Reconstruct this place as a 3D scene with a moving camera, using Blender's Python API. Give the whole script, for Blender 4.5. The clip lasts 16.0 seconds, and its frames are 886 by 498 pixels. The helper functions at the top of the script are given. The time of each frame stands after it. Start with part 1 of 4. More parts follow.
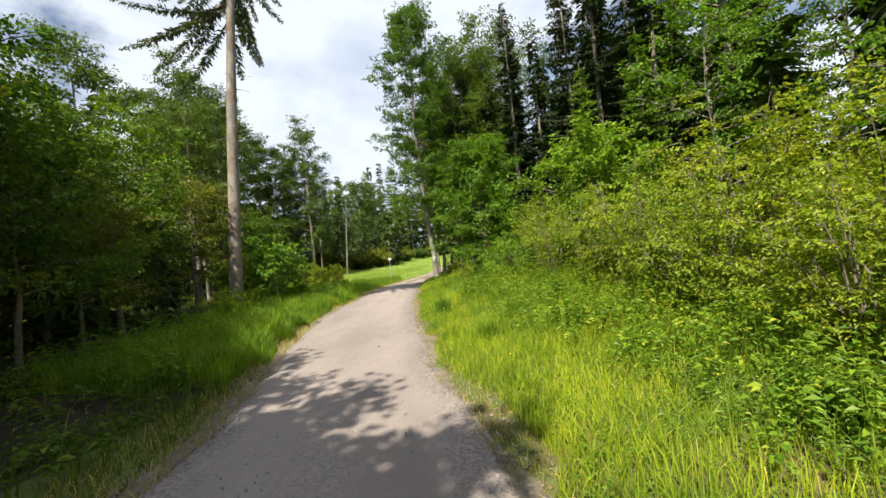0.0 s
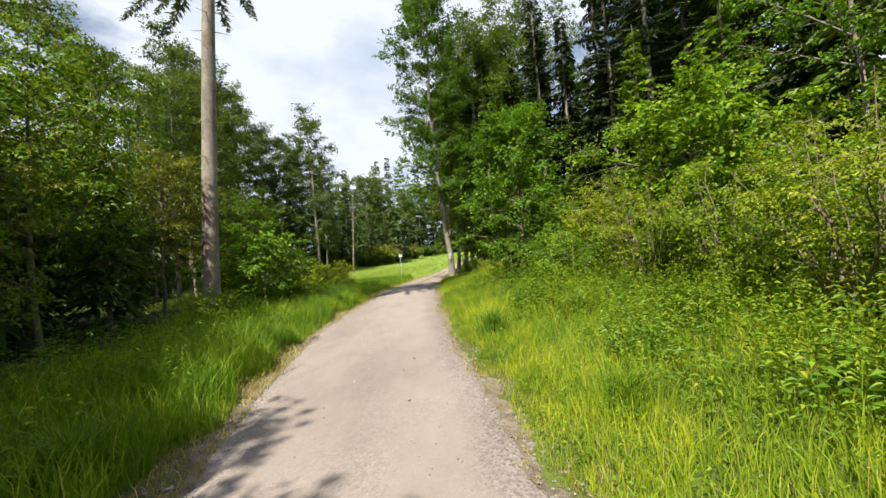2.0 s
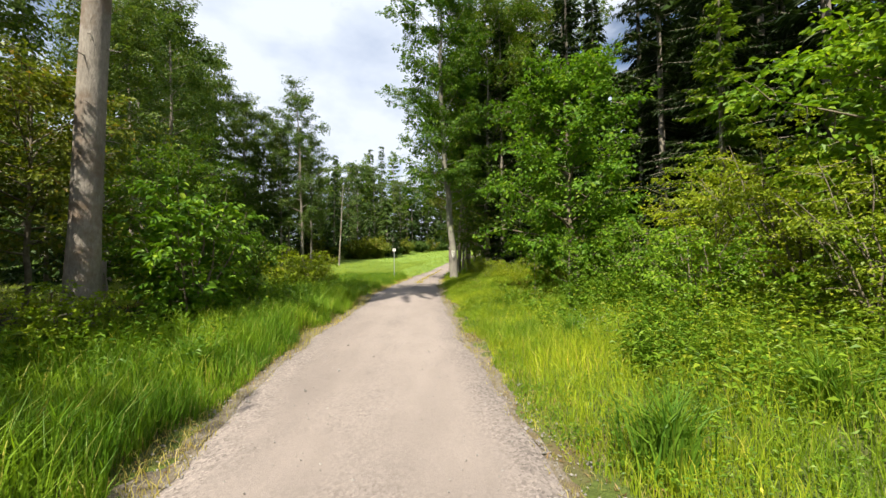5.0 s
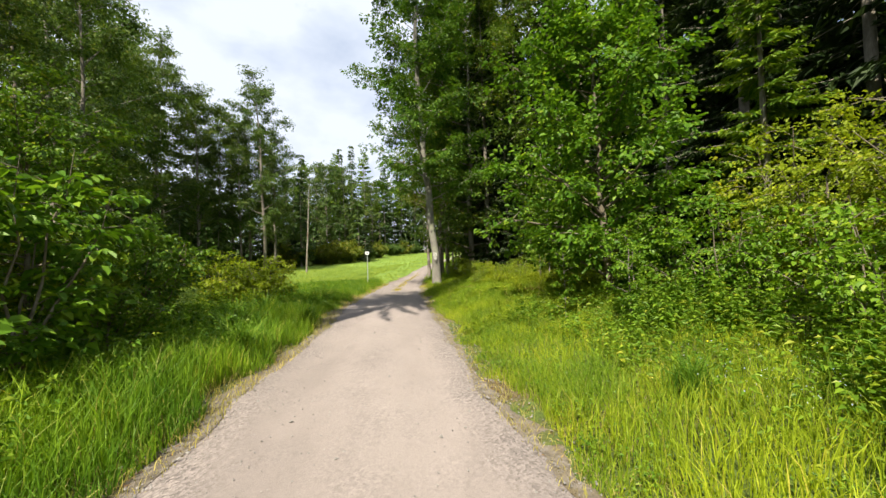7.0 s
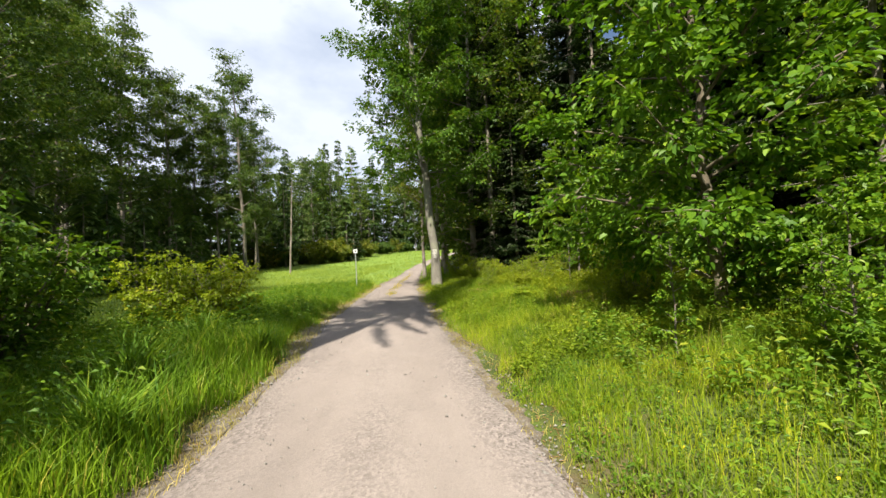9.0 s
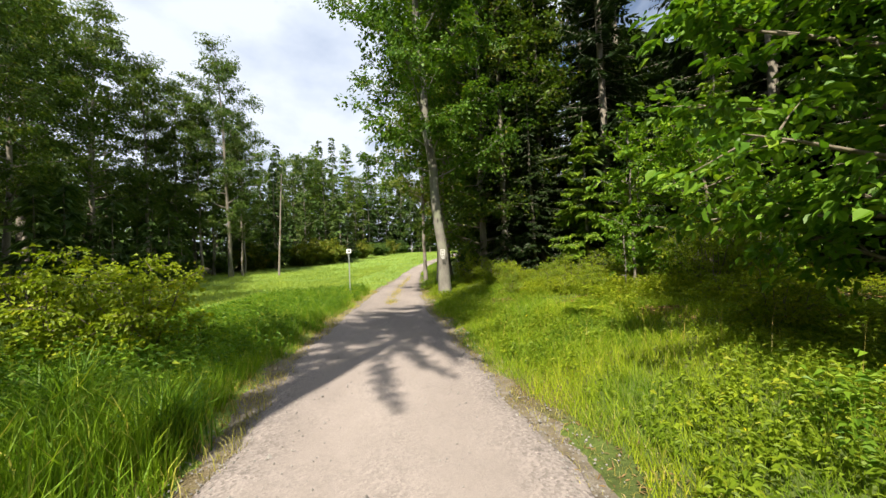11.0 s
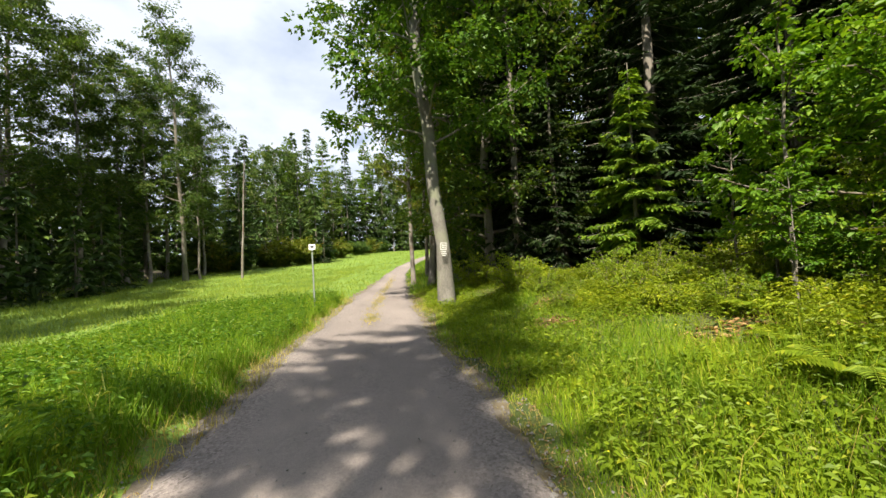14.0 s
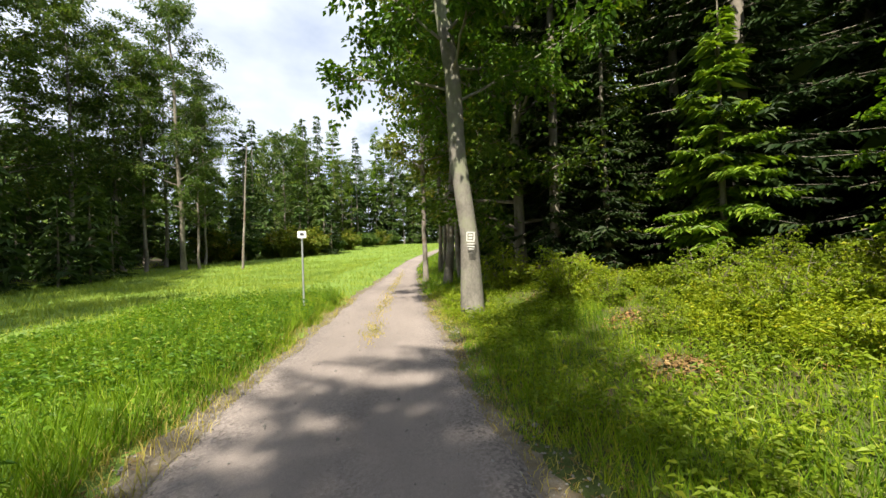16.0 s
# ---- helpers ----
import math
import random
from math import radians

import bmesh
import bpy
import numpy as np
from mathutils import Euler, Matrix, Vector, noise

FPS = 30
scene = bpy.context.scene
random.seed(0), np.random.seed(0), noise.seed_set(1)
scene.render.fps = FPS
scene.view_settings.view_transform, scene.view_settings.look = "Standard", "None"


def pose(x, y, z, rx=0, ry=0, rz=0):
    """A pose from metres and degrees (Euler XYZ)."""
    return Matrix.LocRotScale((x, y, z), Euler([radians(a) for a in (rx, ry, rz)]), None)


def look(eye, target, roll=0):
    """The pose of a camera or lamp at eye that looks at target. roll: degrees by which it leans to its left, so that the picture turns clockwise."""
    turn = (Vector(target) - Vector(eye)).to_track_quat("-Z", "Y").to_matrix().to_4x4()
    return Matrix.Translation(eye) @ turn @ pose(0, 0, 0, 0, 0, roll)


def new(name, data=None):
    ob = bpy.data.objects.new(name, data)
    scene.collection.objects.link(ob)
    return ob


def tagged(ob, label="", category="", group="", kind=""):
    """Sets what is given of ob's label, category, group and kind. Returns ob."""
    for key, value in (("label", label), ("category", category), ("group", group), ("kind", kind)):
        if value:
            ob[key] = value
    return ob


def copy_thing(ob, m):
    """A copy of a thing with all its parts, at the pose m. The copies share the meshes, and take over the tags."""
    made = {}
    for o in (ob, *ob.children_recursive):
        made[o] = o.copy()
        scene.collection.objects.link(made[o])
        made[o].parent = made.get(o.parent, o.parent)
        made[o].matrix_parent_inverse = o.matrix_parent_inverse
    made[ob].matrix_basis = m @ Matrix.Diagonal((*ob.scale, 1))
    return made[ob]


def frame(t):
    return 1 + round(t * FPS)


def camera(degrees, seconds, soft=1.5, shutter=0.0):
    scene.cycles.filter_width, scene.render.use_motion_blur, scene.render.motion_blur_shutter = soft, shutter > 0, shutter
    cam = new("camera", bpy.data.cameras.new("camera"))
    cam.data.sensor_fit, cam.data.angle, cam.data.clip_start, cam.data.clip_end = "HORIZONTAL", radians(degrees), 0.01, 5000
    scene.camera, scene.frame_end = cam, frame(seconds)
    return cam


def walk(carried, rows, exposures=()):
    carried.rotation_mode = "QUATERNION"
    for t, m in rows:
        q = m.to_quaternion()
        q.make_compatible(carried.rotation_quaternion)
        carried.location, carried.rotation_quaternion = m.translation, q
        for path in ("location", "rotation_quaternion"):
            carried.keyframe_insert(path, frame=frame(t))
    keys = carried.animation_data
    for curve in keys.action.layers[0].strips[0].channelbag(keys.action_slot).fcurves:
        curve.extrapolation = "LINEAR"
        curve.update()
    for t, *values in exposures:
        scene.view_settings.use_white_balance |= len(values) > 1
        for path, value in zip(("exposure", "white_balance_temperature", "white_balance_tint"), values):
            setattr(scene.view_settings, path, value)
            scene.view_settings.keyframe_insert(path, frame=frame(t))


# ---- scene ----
# ---- camera and walk ----
cam = camera(99.0, 16.0)
PATH = [
    (0, (0.185, -0.76, 1.511), (0.158, 1.239, 1.577), -5.0),
    (0.5, (-0.022, -0.012, 1.504), (-0.059, 1.987, 1.567), -4.7),
    (1, (-0.264, 0.718, 1.511), (-0.3, 2.717, 1.577), -4.6),
    (1.5, (-0.459, 1.497, 1.536), (-0.505, 3.496, 1.598), -4.4),
    (2, (-0.67, 2.237, 1.534), (-0.728, 4.236, 1.593), -4.2),
    (2.5, (-0.823, 2.938, 1.536), (-0.893, 4.936, 1.591), -4.1),
    (3, (-1.023, 3.605, 1.529), (-1.054, 5.604, 1.58), -0.2),
    (3.5, (-1.191, 4.294, 1.502), (-1.233, 6.293, 1.55), 0.1),
    (6, (-1.861, 7.514, 1.672), (-1.828, 9.513, 1.713), -1.0),
    (6.5, (-1.95, 8.252, 1.648), (-1.901, 10.251, 1.69), -1.0),
    (7, (-2.041, 9.032, 1.622), (-1.894, 11.026, 1.675), -2.0),
    (7.5, (-2.111, 9.764, 1.614), (-1.907, 11.752, 1.673), -2.7),
    (8, (-2.181, 10.433, 1.632), (-1.974, 12.422, 1.689), -2.7),
    (8.5, (-2.286, 11.12, 1.629), (-2.08, 13.109, 1.682), -2.6),
    (9, (-2.366, 11.837, 1.64), (-2.163, 13.827, 1.68), -2.7),
    (11.5, (-2.717, 15.234, 1.649), (-2.479, 17.219, 1.698), -2.4),
    (12, (-2.748, 15.93, 1.646), (-2.505, 17.915, 1.687), -2.3),
    (12.5, (-2.778, 16.606, 1.618), (-2.526, 18.589, 1.659), -2.3),
    (13, (-2.763, 17.383, 1.602), (-2.507, 19.366, 1.638), -2.3),
    (13.5, (-2.754, 18.097, 1.573), (-2.491, 20.079, 1.609), -2.3),
    (14, (-2.718, 18.789, 1.602), (-2.39, 20.761, 1.641), -3.1),
    (14.5, (-2.695, 19.459, 1.602), (-2.361, 21.43, 1.629), -3.1),
    (15, (-2.693, 20.086, 1.591), (-2.367, 22.059, 1.616), -2.7),
    (15.5, (-2.676, 20.683, 1.59), (-2.361, 22.658, 1.609), -2.6),
    (16, (-2.65, 21.347, 1.607), (-2.375, 23.328, 1.616), -1.8),
]
walk(cam, [(t, look(eye, target, roll)) for t, eye, target, roll in PATH], [(0.0, 1.13), (11.0, 1.15), (16.0, 1.22)])

# ---- world and sun ----
SUN_EL, SUN_AZ = 51.0, 201.0          # degrees; azimuth clockwise from +y
sun_dir = Vector((math.sin(radians(SUN_AZ)) * math.cos(radians(SUN_EL)), math.cos(radians(SUN_AZ)) * math.cos(radians(SUN_EL)), math.sin(radians(SUN_EL))))
sun = new("sun", bpy.data.lights.new("sun", "SUN"))
sun.data.energy, sun.data.angle, sun.data.color = 5.0, radians(0.53), (1.0, 0.925, 0.775)
sun.matrix_world = look(sun_dir * 60, (0, 0, 0))

world = bpy.data.worlds.new("sky")
scene.world = world
world.use_nodes = True
wn, wl = world.node_tree.nodes, world.node_tree.links
wn.clear()


def wnode(kind, **values):
    n = wn.new(kind)
    for k, v in values.items():
        n.inputs[k].default_value = v
    return n


sky = wn.new("ShaderNodeTexSky")
sky.sky_type, sky.sun_disc, sky.sun_elevation, sky.sun_rotation = "NISHITA", False, radians(SUN_EL), radians(SUN_AZ)
coord = wn.new("ShaderNodeTexCoord")
flat = wnode("ShaderNodeMapping", Location=(0.35, 0.2, 0.1), Scale=(1.0, 1.0, 1.9))
wl.new(coord.outputs["Generated"], flat.inputs["Vector"])
puff = wnode("ShaderNodeTexNoise", Scale=2.1, Detail=8.0, Roughness=0.52, Distortion=0.15)
shade = wnode("ShaderNodeTexNoise", Scale=3.4, Detail=6.0, Roughness=0.5)
wl.new(flat.outputs["Vector"], puff.inputs["Vector"])
wl.new(flat.outputs["Vector"], shade.inputs["Vector"])
cover = wn.new("ShaderNodeValToRGB")
cover.color_ramp.elements[0].position, cover.color_ramp.elements[1].position = 0.36, 0.46
wl.new(puff.outputs["Fac"], cover.inputs["Fac"])
tone = wn.new("ShaderNodeValToRGB")
tone.color_ramp.elements[0].position, tone.color_ramp.elements[1].position = 0.30, 0.51
tone.color_ramp.elements[0].color, tone.color_ramp.elements[1].color = (4.7, 5.4, 6.8, 1), (7.15, 7.7, 8.55, 1)
wl.new(shade.outputs["Fac"], tone.inputs["Fac"])
blend = wn.new("ShaderNodeMix")
blend.data_type = "RGBA"
wl.new(cover.outputs["Color"], blend.inputs["Factor"])
wl.new(sky.outputs["Color"], blend.inputs["A"])
wl.new(tone.outputs["Color"], blend.inputs["B"])
back = wnode("ShaderNodeBackground", Strength=0.06)
wl.new(blend.outputs["Result"], back.inputs["Color"])
wl.new(back.outputs["Background"], wn.new("ShaderNodeOutputWorld").inputs["Surface"])


# ---- materials ----
def material(name):
    m = bpy.data.materials.new(name)
    m.use_nodes = True
    m.node_tree.nodes.clear()
    return m, m.node_tree.nodes, m.node_tree.links


def ramp(nodes, stops):
    r = nodes.new("ShaderNodeValToRGB")
    els = r.color_ramp.elements
    while len(els) < len(stops):
        els.new(0.5)
    for e, (p, c) in zip(els, stops):
        e.position, e.color = p, (*c, 1)
    return r


def noise_tex(nodes, links, scale, detail=5.0, rough=0.55, stretch=None):
    c = nodes.new("ShaderNodeTexCoord")
    n = nodes.new("ShaderNodeTexNoise")
    n.inputs["Scale"].default_value, n.inputs["Detail"].default_value, n.inputs["Roughness"].default_value = scale, detail, rough
    if stretch:
        m = nodes.new("ShaderNodeMapping")
        m.inputs["Scale"].default_value = stretch
        links.new(c.outputs["Object"], m.inputs["Vector"])
        links.new(m.outputs["Vector"], n.inputs["Vector"])
    else:
        links.new(c.outputs["Object"], n.inputs["Vector"])
    return n


def mixed(nodes, links, a, b, fac, mode="MIX"):
    m = nodes.new("ShaderNodeMix")
    m.data_type, m.blend_type = "RGBA", mode
    for socket, v in (("Factor", fac), ("A", a), ("B", b)):
        if isinstance(v, (int, float)):
            m.inputs[socket].default_value = v
        elif isinstance(v, tuple):
            m.inputs[socket].default_value = (*v, 1)
        else:
            links.new(v, m.inputs[socket])
    return m.outputs["Result"]


def leaf_material(name, dark, light, odd, translucent=0.35, gloss=0.45, drift_lo=(0.72, 0.78, 0.7), drift_hi=(1.2, 1.12, 1.0), drift_scale=0.9):
    """Thin leaves: a colour for each leaf, a broad drift over the plant, light shining through."""
    m, n, l = material(name)
    g = n.new("ShaderNodeNewGeometry")
    r = ramp(n, [(0.0, dark), (0.55, tuple((a + b) / 2 for a, b in zip(dark, light))), (0.9, light), (1.0, odd)])
    l.new(g.outputs["Random Per Island"], r.inputs["Fac"])
    drift = noise_tex(n, l, drift_scale, 4.0)
    dr = ramp(n, [(0.34, drift_lo), (0.66, drift_hi)])
    l.new(drift.outputs["Fac"], dr.inputs["Fac"])
    col = mixed(n, l, r.outputs["Color"], dr.outputs["Color"], 1.0, "MULTIPLY")
    info = n.new("ShaderNodeObjectInfo")
    hue = ramp(n, [(0.0, (0.85, 0.9, 0.9)), (1.0, (1.18, 1.08, 0.9))])
    l.new(info.outputs["Random"], hue.inputs["Fac"])
    col = mixed(n, l, col, hue.outputs["Color"], 1.0, "MULTIPLY")
    b = n.new("ShaderNodeBsdfPrincipled")
    b.inputs["Roughness"].default_value = gloss
    b.inputs["Specular IOR Level"].default_value = 0.2
    l.new(col, b.inputs["Base Color"])
    t = n.new("ShaderNodeBsdfTranslucent")
    l.new(mixed(n, l, col, (1.25, 1.25, 0.45), 1.0, "MULTIPLY"), t.inputs["Color"])
    mix = n.new("ShaderNodeMixShader")
    mix.inputs["Fac"].default_value = translucent
    l.new(b.outputs["BSDF"], mix.inputs[1])
    l.new(t.outputs["BSDF"], mix.inputs[2])
    l.new(mix.outputs["Shader"], n.new("ShaderNodeOutputMaterial").inputs["Surface"])
    return m


def rough_material(name, stops, scale, bump=0.4, fine=40.0, stretch=None, roughness=0.9, second=None, patches=0.6, depth=0.02):
    """A rough natural surface: broad tone, fine grain, relief; second: a colour in patches."""
    m, n, l = material(name)
    broad = noise_tex(n, l, scale, 6.0, 0.6, stretch)
    r = ramp(n, stops)
    l.new(broad.outputs["Fac"], r.inputs["Fac"])
    grain = noise_tex(n, l, fine, 4.0, 0.7, stretch)
    gr = ramp(n, [(0.3, (0.72, 0.72, 0.72)), (0.7, (1.2, 1.2, 1.2))])
    l.new(grain.outputs["Fac"], gr.inputs["Fac"])
    col = mixed(n, l, r.outputs["Color"], gr.outputs["Color"], 1.0, "MULTIPLY")
    if second:
        spots = noise_tex(n, l, patches, 5.0, 0.65)
        sr = ramp(n, [(0.48, (0, 0, 0)), (0.62, (1, 1, 1))])
        l.new(spots.outputs["Fac"], sr.inputs["Fac"])
        col = mixed(n, l, col, second, sr.outputs["Color"])
    b = n.new("ShaderNodeBsdfPrincipled")
    b.inputs["Roughness"].default_value = roughness
    b.inputs["Specular IOR Level"].default_value = 0.25
    l.new(col, b.inputs["Base Color"])
    bp = n.new("ShaderNodeBump")
    bp.inputs["Strength"].default_value, bp.inputs["Distance"].default_value = bump, depth
    l.new(grain.outputs["Fac"], bp.inputs["Height"])
    l.new(bp.outputs["Normal"], b.inputs["Normal"])
    l.new(b.outputs["BSDF"], n.new("ShaderNodeOutputMaterial").inputs["Surface"])
    return m


def plain_material(name, colour, roughness=0.5, metal=0.0):
    m, n, l = material(name)
    worn = noise_tex(n, l, 18.0, 5.0)
    r = ramp(n, [(0.3, tuple(c * 0.8 for c in colour)), (0.7, colour)])
    l.new(worn.outputs["Fac"], r.inputs["Fac"])
    b = n.new("ShaderNodeBsdfPrincipled")
    b.inputs["Roughness"].default_value, b.inputs["Metallic"].default_value = roughness, metal
    l.new(r.outputs["Color"], b.inputs["Base Color"])
    l.new(b.outputs["BSDF"], n.new("ShaderNodeOutputMaterial").inputs["Surface"])
    return m


LEAF_BRIGHT = leaf_material("leaf_bright", (0.156, 0.230, 0.017), (0.288, 0.368, 0.028), (0.385, 0.388, 0.038), 0.42)
LEAF_MID = leaf_material("leaf_mid", (0.056, 0.130, 0.015), (0.140, 0.246, 0.025), (0.224, 0.260, 0.037), 0.36)
LEAF_DARK = leaf_material("leaf_dark", (0.052, 0.104, 0.028), (0.125, 0.195, 0.042), (0.18, 0.20, 0.055), 0.33)
LEAF_FAR = leaf_material("leaf_far", (0.058, 0.112, 0.032), (0.138, 0.205, 0.054), (0.205, 0.215, 0.068), 0.3)
LEAF_OLIVE = leaf_material("leaf_olive", (0.088, 0.125, 0.019), (0.188, 0.225, 0.031), (0.275, 0.188, 0.050), 0.35)
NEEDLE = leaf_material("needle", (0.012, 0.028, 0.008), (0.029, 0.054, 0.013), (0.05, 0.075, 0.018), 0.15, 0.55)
NEEDLE_DEEP = leaf_material("needle_deep", (0.034, 0.070, 0.022), (0.080, 0.138, 0.034), (0.130, 0.170, 0.042), 0.18, 0.55)
NEEDLE_GREY = leaf_material("needle_grey", (0.045, 0.075, 0.03), (0.11, 0.15, 0.055), (0.17, 0.19, 0.08), 0.2, 0.55)
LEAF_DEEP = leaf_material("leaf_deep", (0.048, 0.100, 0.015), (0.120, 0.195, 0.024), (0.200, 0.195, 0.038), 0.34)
NEEDLE_FRESH = leaf_material("needle_fresh", (0.10, 0.19, 0.02), (0.235, 0.345, 0.035), (0.32, 0.40, 0.05), 0.34, 0.5)
HAZEL_DEEP = leaf_material("hazel_deep_leaf", (0.058, 0.150, 0.014), (0.146, 0.275, 0.025), (0.22, 0.33, 0.036), 0.38)
NEEDLE_YOUNG = leaf_material("needle_young", (0.062, 0.138, 0.015), (0.163, 0.263, 0.025), (0.237, 0.300, 0.037), 0.3, 0.5)
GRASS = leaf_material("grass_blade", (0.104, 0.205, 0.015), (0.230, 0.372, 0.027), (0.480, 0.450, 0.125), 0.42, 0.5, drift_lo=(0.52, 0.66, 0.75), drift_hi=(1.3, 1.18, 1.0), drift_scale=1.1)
# yellower grass, lightened further to put the right verge's sunshine into its colour
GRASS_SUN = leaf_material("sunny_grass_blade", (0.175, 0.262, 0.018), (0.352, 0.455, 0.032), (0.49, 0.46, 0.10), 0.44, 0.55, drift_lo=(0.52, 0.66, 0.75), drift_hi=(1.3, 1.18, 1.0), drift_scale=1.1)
GRASS_FIELD = leaf_material("meadow_blade", (0.200, 0.290, 0.050), (0.345, 0.430, 0.085), (0.42, 0.43, 0.11), 0.42, 0.5, drift_lo=(0.7, 0.78, 0.8), drift_hi=(1.2, 1.12, 1.0), drift_scale=0.5)
GRASS_DRY = leaf_material("dry_blade", (0.275, 0.250, 0.062), (0.475, 0.413, 0.150), (0.562, 0.475, 0.250), 0.3, 0.6)
HERB = leaf_material("herb_leaf", (0.080, 0.179, 0.019), (0.195, 0.315, 0.031), (0.325, 0.370, 0.050), 0.38, 0.45)
PETAL = leaf_material("petal", (0.4, 0.45, 0.75), (0.55, 0.62, 0.9), (0.75, 0.8, 0.95), 0.3)
YELLOW_PETAL = leaf_material("yellow_petal", (0.6, 0.5, 0.03), (0.75, 0.62, 0.04), (0.8, 0.75, 0.2), 0.3)
LITTER = leaf_material("dead_leaf", (0.13, 0.075, 0.035), (0.30, 0.19, 0.10), (0.42, 0.3, 0.18), 0.1, 0.7)
BARK = rough_material("bark", [(0.3, (0.11, 0.095, 0.075)), (0.7, (0.27, 0.24, 0.195))], 3.0, 0.8, 22.0, (1, 1, 0.3))
BARK_PALE = rough_material("bark_pale", [(0.3, (0.15, 0.132, 0.112)), (0.55, (0.25, 0.222, 0.19)), (0.75, (0.33, 0.30, 0.26))], 4.0, 0.9, 34.0, (1, 1, 0.35), second=(0.15, 0.11, 0.08), patches=1.6)
HAZEL = leaf_material("hazel_leaf", (0.078, 0.180, 0.015), (0.185, 0.318, 0.026), (0.27, 0.37, 0.038), 0.40)
MEADOW = rough_material("meadow_turf", [(0.3, (0.12, 0.19, 0.03)), (0.55, (0.17, 0.26, 0.042)), (0.75, (0.22, 0.30, 0.055))], 0.3, 0.9, 9.0, depth=0.08)
# leaf-mould brown, set darker to put the woods' deep shade into the colour
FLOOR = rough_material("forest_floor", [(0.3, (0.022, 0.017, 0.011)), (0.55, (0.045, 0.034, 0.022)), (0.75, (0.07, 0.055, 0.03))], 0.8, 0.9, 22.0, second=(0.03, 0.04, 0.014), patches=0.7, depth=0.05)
BARK_BEECH = rough_material("bark_smooth_grey", [(0.3, (0.13, 0.12, 0.10)), (0.7, (0.25, 0.23, 0.20))], 2.0, 0.35, 24.0, (1, 1, 0.6), second=(0.2, 0.21, 0.14), patches=1.2)
TWIG = rough_material("twig", [(0.3, (0.10, 0.08, 0.055)), (0.7, (0.22, 0.19, 0.14))], 6.0, 0.3, 40.0)
GROUND = rough_material("soil_and_moss", [(0.3, (0.045, 0.06, 0.016)), (0.55, (0.085, 0.12, 0.02)), (0.75, (0.12, 0.15, 0.03))], 0.35, 0.8, 14.0, second=(0.11, 0.085, 0.045), patches=0.5, depth=0.05)
STONE = rough_material("pebble", [(0.3, (0.15, 0.14, 0.13)), (0.7, (0.30, 0.28, 0.26))], 9.0, 0.3, 60.0)


def road_material():
    m, n, l = material("packed_gravel")
    broad = noise_tex(n, l, 0.55, 6.0, 0.6, (1.0, 0.35, 1.0))
    r = ramp(n, [(0.3, (0.188, 0.160, 0.146)), (0.5, (0.250, 0.212, 0.193)), (0.72, (0.308, 0.262, 0.239))])
    l.new(broad.outputs["Fac"], r.inputs["Fac"])
    c = n.new("ShaderNodeTexCoord")
    v = n.new("ShaderNodeTexVoronoi")
    v.inputs["Scale"].default_value = 46.0
    l.new(c.outputs["Object"], v.inputs["Vector"])
    where = noise_tex(n, l, 1.3, 5.0, 0.6)
    wr = ramp(n, [(0.47, (0, 0, 0)), (0.63, (1, 1, 1))])
    l.new(where.outputs["Fac"], wr.inputs["Fac"])
    across = n.new("ShaderNodeAttribute")
    across.attribute_name = "across"
    lanes = ramp(n, [(0.0, (1, 1, 1)), (0.1, (0.85, 0.85, 0.85)), (0.2, (0.1, 0.1, 0.1)), (0.34, (0.05, 0.05, 0.05)), (0.5, (0.4, 0.4, 0.4)), (0.66, (0.05, 0.05, 0.05)), (0.82, (0.1, 0.1, 0.1)), (0.91, (0.85, 0.85, 0.85)), (1.0, (1, 1, 1))])
    wander = noise_tex(n, l, 0.8, 4.0, 0.6)
    wob = n.new("ShaderNodeMath")
    wob.operation, wob.inputs[1].default_value, wob.inputs[2].default_value = "MULTIPLY_ADD", 0.28, -0.14
    l.new(wander.outputs["Fac"], wob.inputs[0])
    lane = n.new("ShaderNodeMath")
    lane.operation = "ADD"
    l.new(across.outputs["Fac"], lane.inputs[0])
    l.new(wob.outputs["Value"], lane.inputs[1])
    l.new(lane.outputs["Value"], lanes.inputs["Fac"])
    mask = mixed(n, l, wr.outputs["Color"], lanes.outputs["Color"], 0.75)
    vr = ramp(n, [(0.0, (0.3, 0.3, 0.31)), (0.25, (0.56, 0.56, 0.57)), (0.6, (0.92, 0.93, 0.95)), (1.0, (1.3, 1.3, 1.3))])
    l.new(v.outputs["Color"], vr.inputs["Fac"])
    stony = mixed(n, l, r.outputs["Color"], vr.outputs["Color"], 1.0, "MULTIPLY")
    col = mixed(n, l, r.outputs["Color"], stony, mask)
    sand = noise_tex(n, l, 150.0, 3.0, 0.7)
    sr = ramp(n, [(0.3, (0.7, 0.7, 0.7)), (0.7, (1.22, 1.22, 1.22))])
    l.new(sand.outputs["Fac"], sr.inputs["Fac"])
    col = mixed(n, l, col, sr.outputs["Color"], 1.0, "MULTIPLY")
    b = n.new("ShaderNodeBsdfPrincipled")
    b.inputs["Roughness"].default_value = 0.92
    b.inputs["Specular IOR Level"].default_value = 0.2
    l.new(col, b.inputs["Base Color"])
    bp = n.new("ShaderNodeBump")
    bp.inputs["Strength"].default_value, bp.inputs["Distance"].default_value = 0.5, 0.012
    l.new(mixed(n, l, sand.outputs["Fac"], v.outputs["Distance"], mask), bp.inputs["Height"])
    l.new(bp.outputs["Normal"], b.inputs["Normal"])
    l.new(b.outputs["BSDF"], n.new("ShaderNodeOutputMaterial").inputs["Surface"])
    return m


